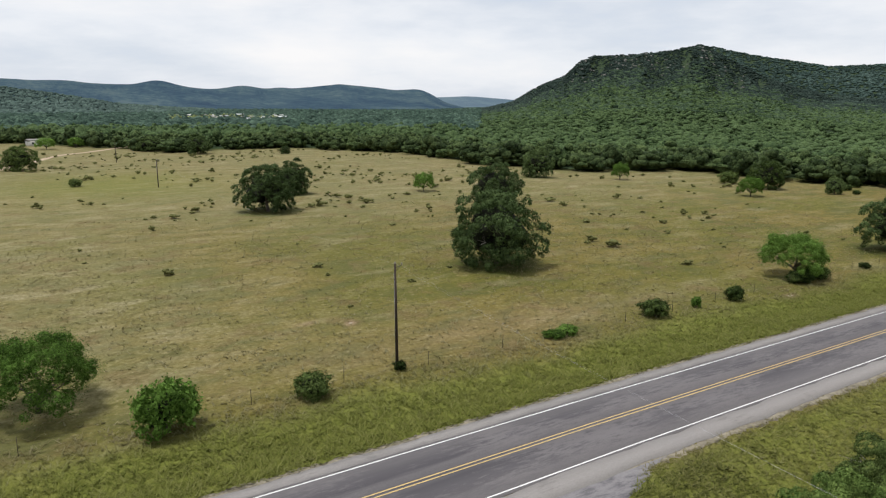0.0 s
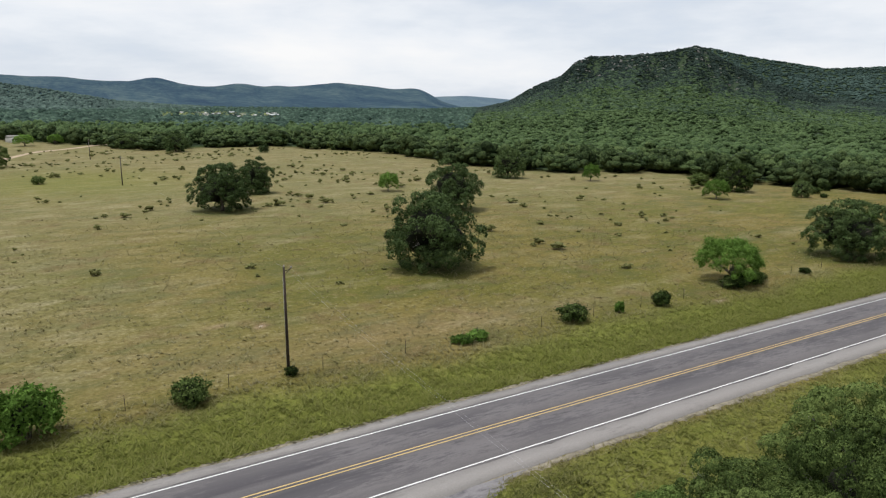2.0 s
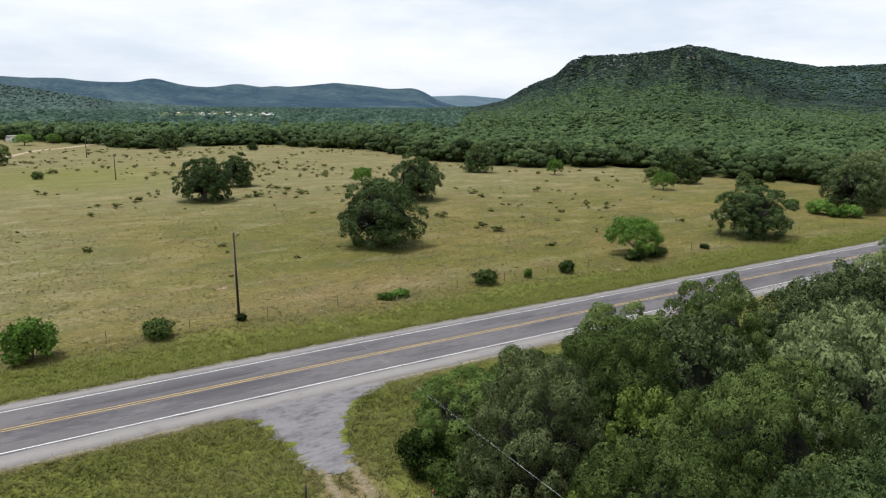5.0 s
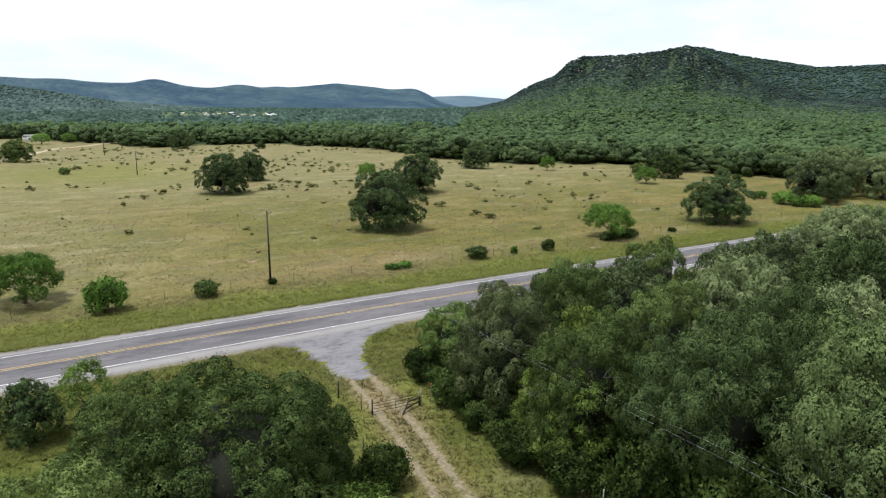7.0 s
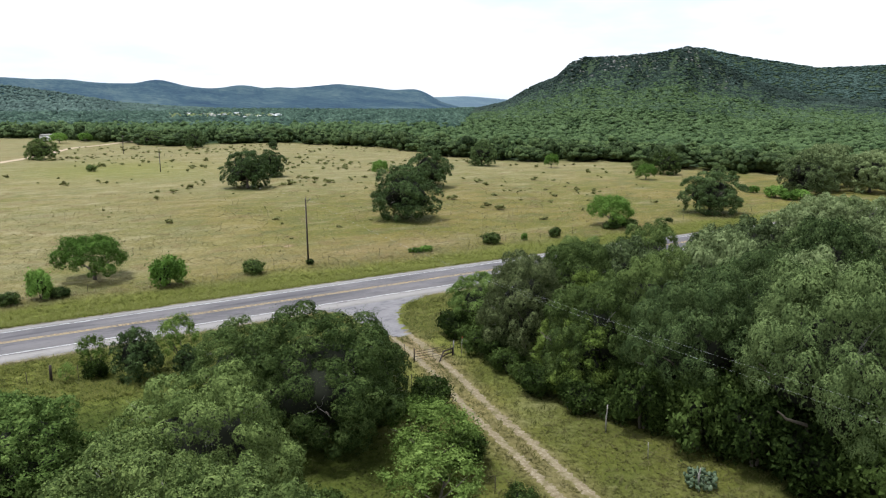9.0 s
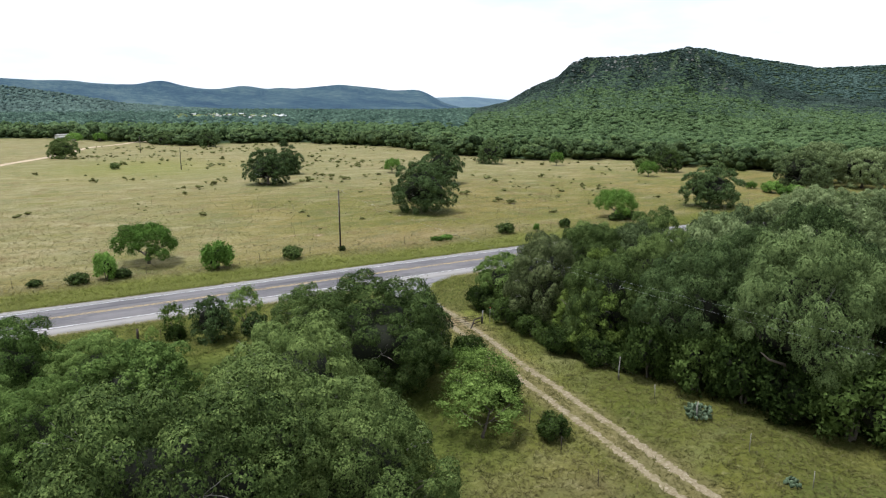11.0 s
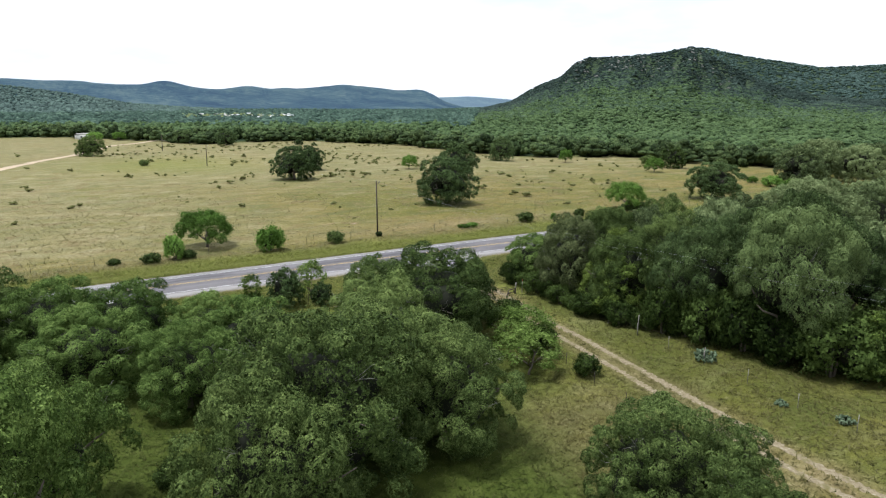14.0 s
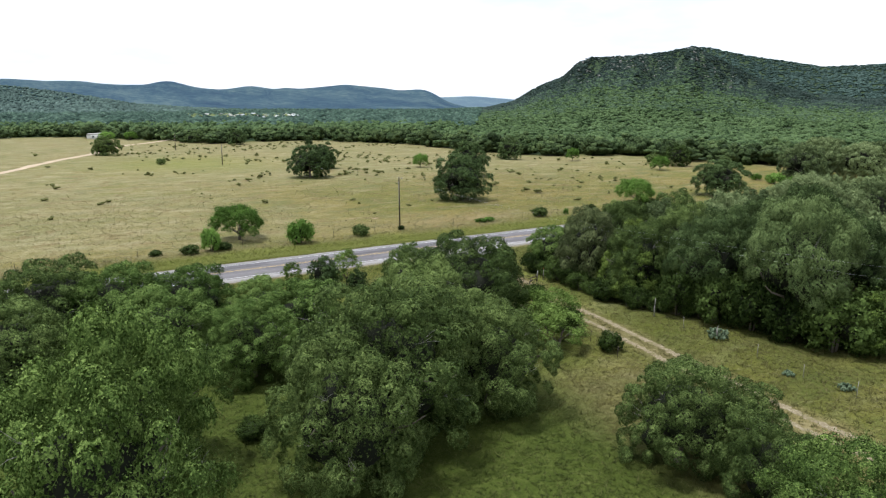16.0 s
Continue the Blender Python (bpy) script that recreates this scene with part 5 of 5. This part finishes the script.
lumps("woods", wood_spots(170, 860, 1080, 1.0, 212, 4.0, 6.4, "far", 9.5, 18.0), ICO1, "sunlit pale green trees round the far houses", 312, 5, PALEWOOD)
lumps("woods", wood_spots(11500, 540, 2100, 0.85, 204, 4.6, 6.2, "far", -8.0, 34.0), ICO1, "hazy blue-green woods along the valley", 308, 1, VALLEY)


def spur_spots():
    rng = np.random.default_rng(214)
    b, r = -7 + 20 * rng.random(5200), 1160 + 820 * rng.random(5200) ** 0.9
    z = range_z(b, r, *SPUR)
    h = 3.5 + 3.0 * rng.random(len(b))
    return np.stack([r * np.sin(np.radians(b)), r * np.cos(np.radians(b)), z - 0.2 * h, 3.2 + 2.4 * rng.random(len(b)), h], -1)


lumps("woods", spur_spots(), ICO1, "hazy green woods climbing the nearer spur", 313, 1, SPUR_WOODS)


def shrubs_in_field():
    rng = np.random.default_rng(77)
    out = []
    for x0, x1, y0, y1, n in ((60, 150, 150, 330, 520), (0, 70, 140, 350, 330), (55, 80, 140, 175, 10), (100, 180, 95, 160, 85), (70, 125, 62, 140, 40), (20, 70, 70, 140, 14), (-30, 20, 90, 300, 40)):
        for _ in range(n):
            x, y = x0 + (x1 - x0) * rng.random(), y0 + (y1 - y0) * rng.random()
            if math.hypot(x, y) > float(wood_edge(math.degrees(math.atan2(x, y)))) - 6 or noise_mask(x, y, 21.0) < -0.3 + 0.25 * rng.random():
                continue
            r = 0.30 + 0.75 * rng.random() ** 2.8
            out.append((x, y, float(land(x, y)) - 0.1, r * (1.0 + 0.7 * rng.random()), r * (1.1 + 0.7 * rng.random())))
    return np.array(out)


lumps("pasture_shrubs", shrubs_in_field(), ICO1, "low grey-green shrubs dotted over the dry pasture", 305, 7, SHRUB, "shrubs")


def boulders():
    rng = np.random.default_rng(88)
    b, r = 41 + 13 * rng.random(230), 1330 + 380 * rng.random(230)
    x, y = r * np.sin(np.radians(b)), r * np.cos(np.radians(b))
    k = noise_mask(x, y, 45.0) > 0.05
    x, y = x[k], y[k]
    s = 0.8 + 1.3 * rng.random(len(x))
    return np.stack([x, y, land(x, y) + 2.2, s * 1.5, s * 1.7], -1)


lumps("limestone_outcrop", boulders(), ICO1, "pale limestone ledges showing through the hillside scrub", 306, 1, LIME, "rocks")


def tufts(name, n, box_, tall, blades, label, seed, keep, wide=1.0, mat=GRASS):
    """Grass in tufts: each blade a narrow bent face, its lushness taken from the ground below."""
    rng = np.random.default_rng(seed)
    x0, x1, y0, y1 = box_
    x, y = x0 + (x1 - x0) * rng.random(n), y0 + (y1 - y0) * rng.random(n)
    k = keep(x, y, rng)
    x, y = x[k], y[k]
    n = len(x)
    h = tall * (0.45 + 0.9 * rng.random(n))
    lush = np.repeat(cover_of(x, y)[:, 0], blades)
    a = rng.random(n * blades) * 6.28
    bx = np.repeat(x, blades) + rng.normal(size=n * blades) * 0.10
    by = np.repeat(y, blades) + rng.normal(size=n * blades) * 0.10
    hh = np.repeat(h, blades) * (0.6 + 0.6 * rng.random(n * blades))
    bz = land(bx, by) - 0.03
    w = wide * (0.030 + 0.055 * rng.random(n * blades))
    lean = 1.9 * hh
    c, s = np.cos(a), np.sin(a)
    v = np.stack([np.stack([bx - w * s, by + w * c, bz], -1), np.stack([bx + w * s, by - w * c, bz], -1), np.stack([bx + lean * c, by + lean * s, bz + hh], -1)], 1).reshape(-1, 3)
    me = mesh_of(name, v, np.arange(len(v)).reshape(-1, 3), mat)
    at = me.attributes.new("lush", "FLOAT", "POINT")
    at.data.foreach_set("value", np.repeat(lush, 3).astype(np.float32))
    return tagged(new(name, me), label, "grass", kind="stuff")


def clear_of_track(x, y):
    tx = np.interp(-y, [-p[1] for p in TRACK], [p[0] for p in TRACK])
    on_rut = np.minimum(np.abs(x - tx - 0.93), np.abs(x - tx + 0.93)) < 0.42
    reach = [16.5, 18.8, 21.5, 24.0, 26.0, 27.1]
    on_apron = (y > 16.8) & (x > np.interp(y, reach, [22.2, 21.5, 21.5, 21.0, 20.1, 19.1])) & (x < np.interp(y, reach, [24.2, 24.8, 25.5, 26.6, 29.0, 31.0]))
    return ~(on_rut | on_apron)


tufts("verge_grass", 84000, (-45, 200, 37.0, 51), 0.34, 3, "tall yellow-green roadside grass", 401, lambda x, y, r: (y - ROAD_Y - bend(x) > 5.3) & (r.random(len(x)) < (1.15 - (y - 38.9) / 11) * (1 - smooth(110, 200, x))), 0.75)
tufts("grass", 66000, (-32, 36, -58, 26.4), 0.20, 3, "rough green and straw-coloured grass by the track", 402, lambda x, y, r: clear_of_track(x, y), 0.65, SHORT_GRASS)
tufts("verge_grass", 26000, (-32, 36, 15, 27.4), 0.24, 3, "tall yellow-green roadside grass", 405, lambda x, y, r: clear_of_track(x, y) & (y - ROAD_Y - bend(x) < -5.9), 0.6)
tufts("verge_grass", 14000, (36, 120, 17, 27.6), 0.26, 3, "tall yellow-green roadside grass", 403, lambda x, y, r: clear_of_track(x, y) & (y - ROAD_Y - bend(x) < -5.9), 0.7)
tufts("pasture_grass", 56000, (-90, 150, 48, 160), 0.24, 3, "sparse dry pasture grass", 404,
      lambda x, y, r: (noise_mask(x, y, 6.0) + 0.6 * r.normal(size=len(x)) > 0.0) & (r.random(len(x)) < smooth(-90, -40, x) * (1 - smooth(90, 160, y)) * (1 - smooth(110, 150, x))), 1.25)
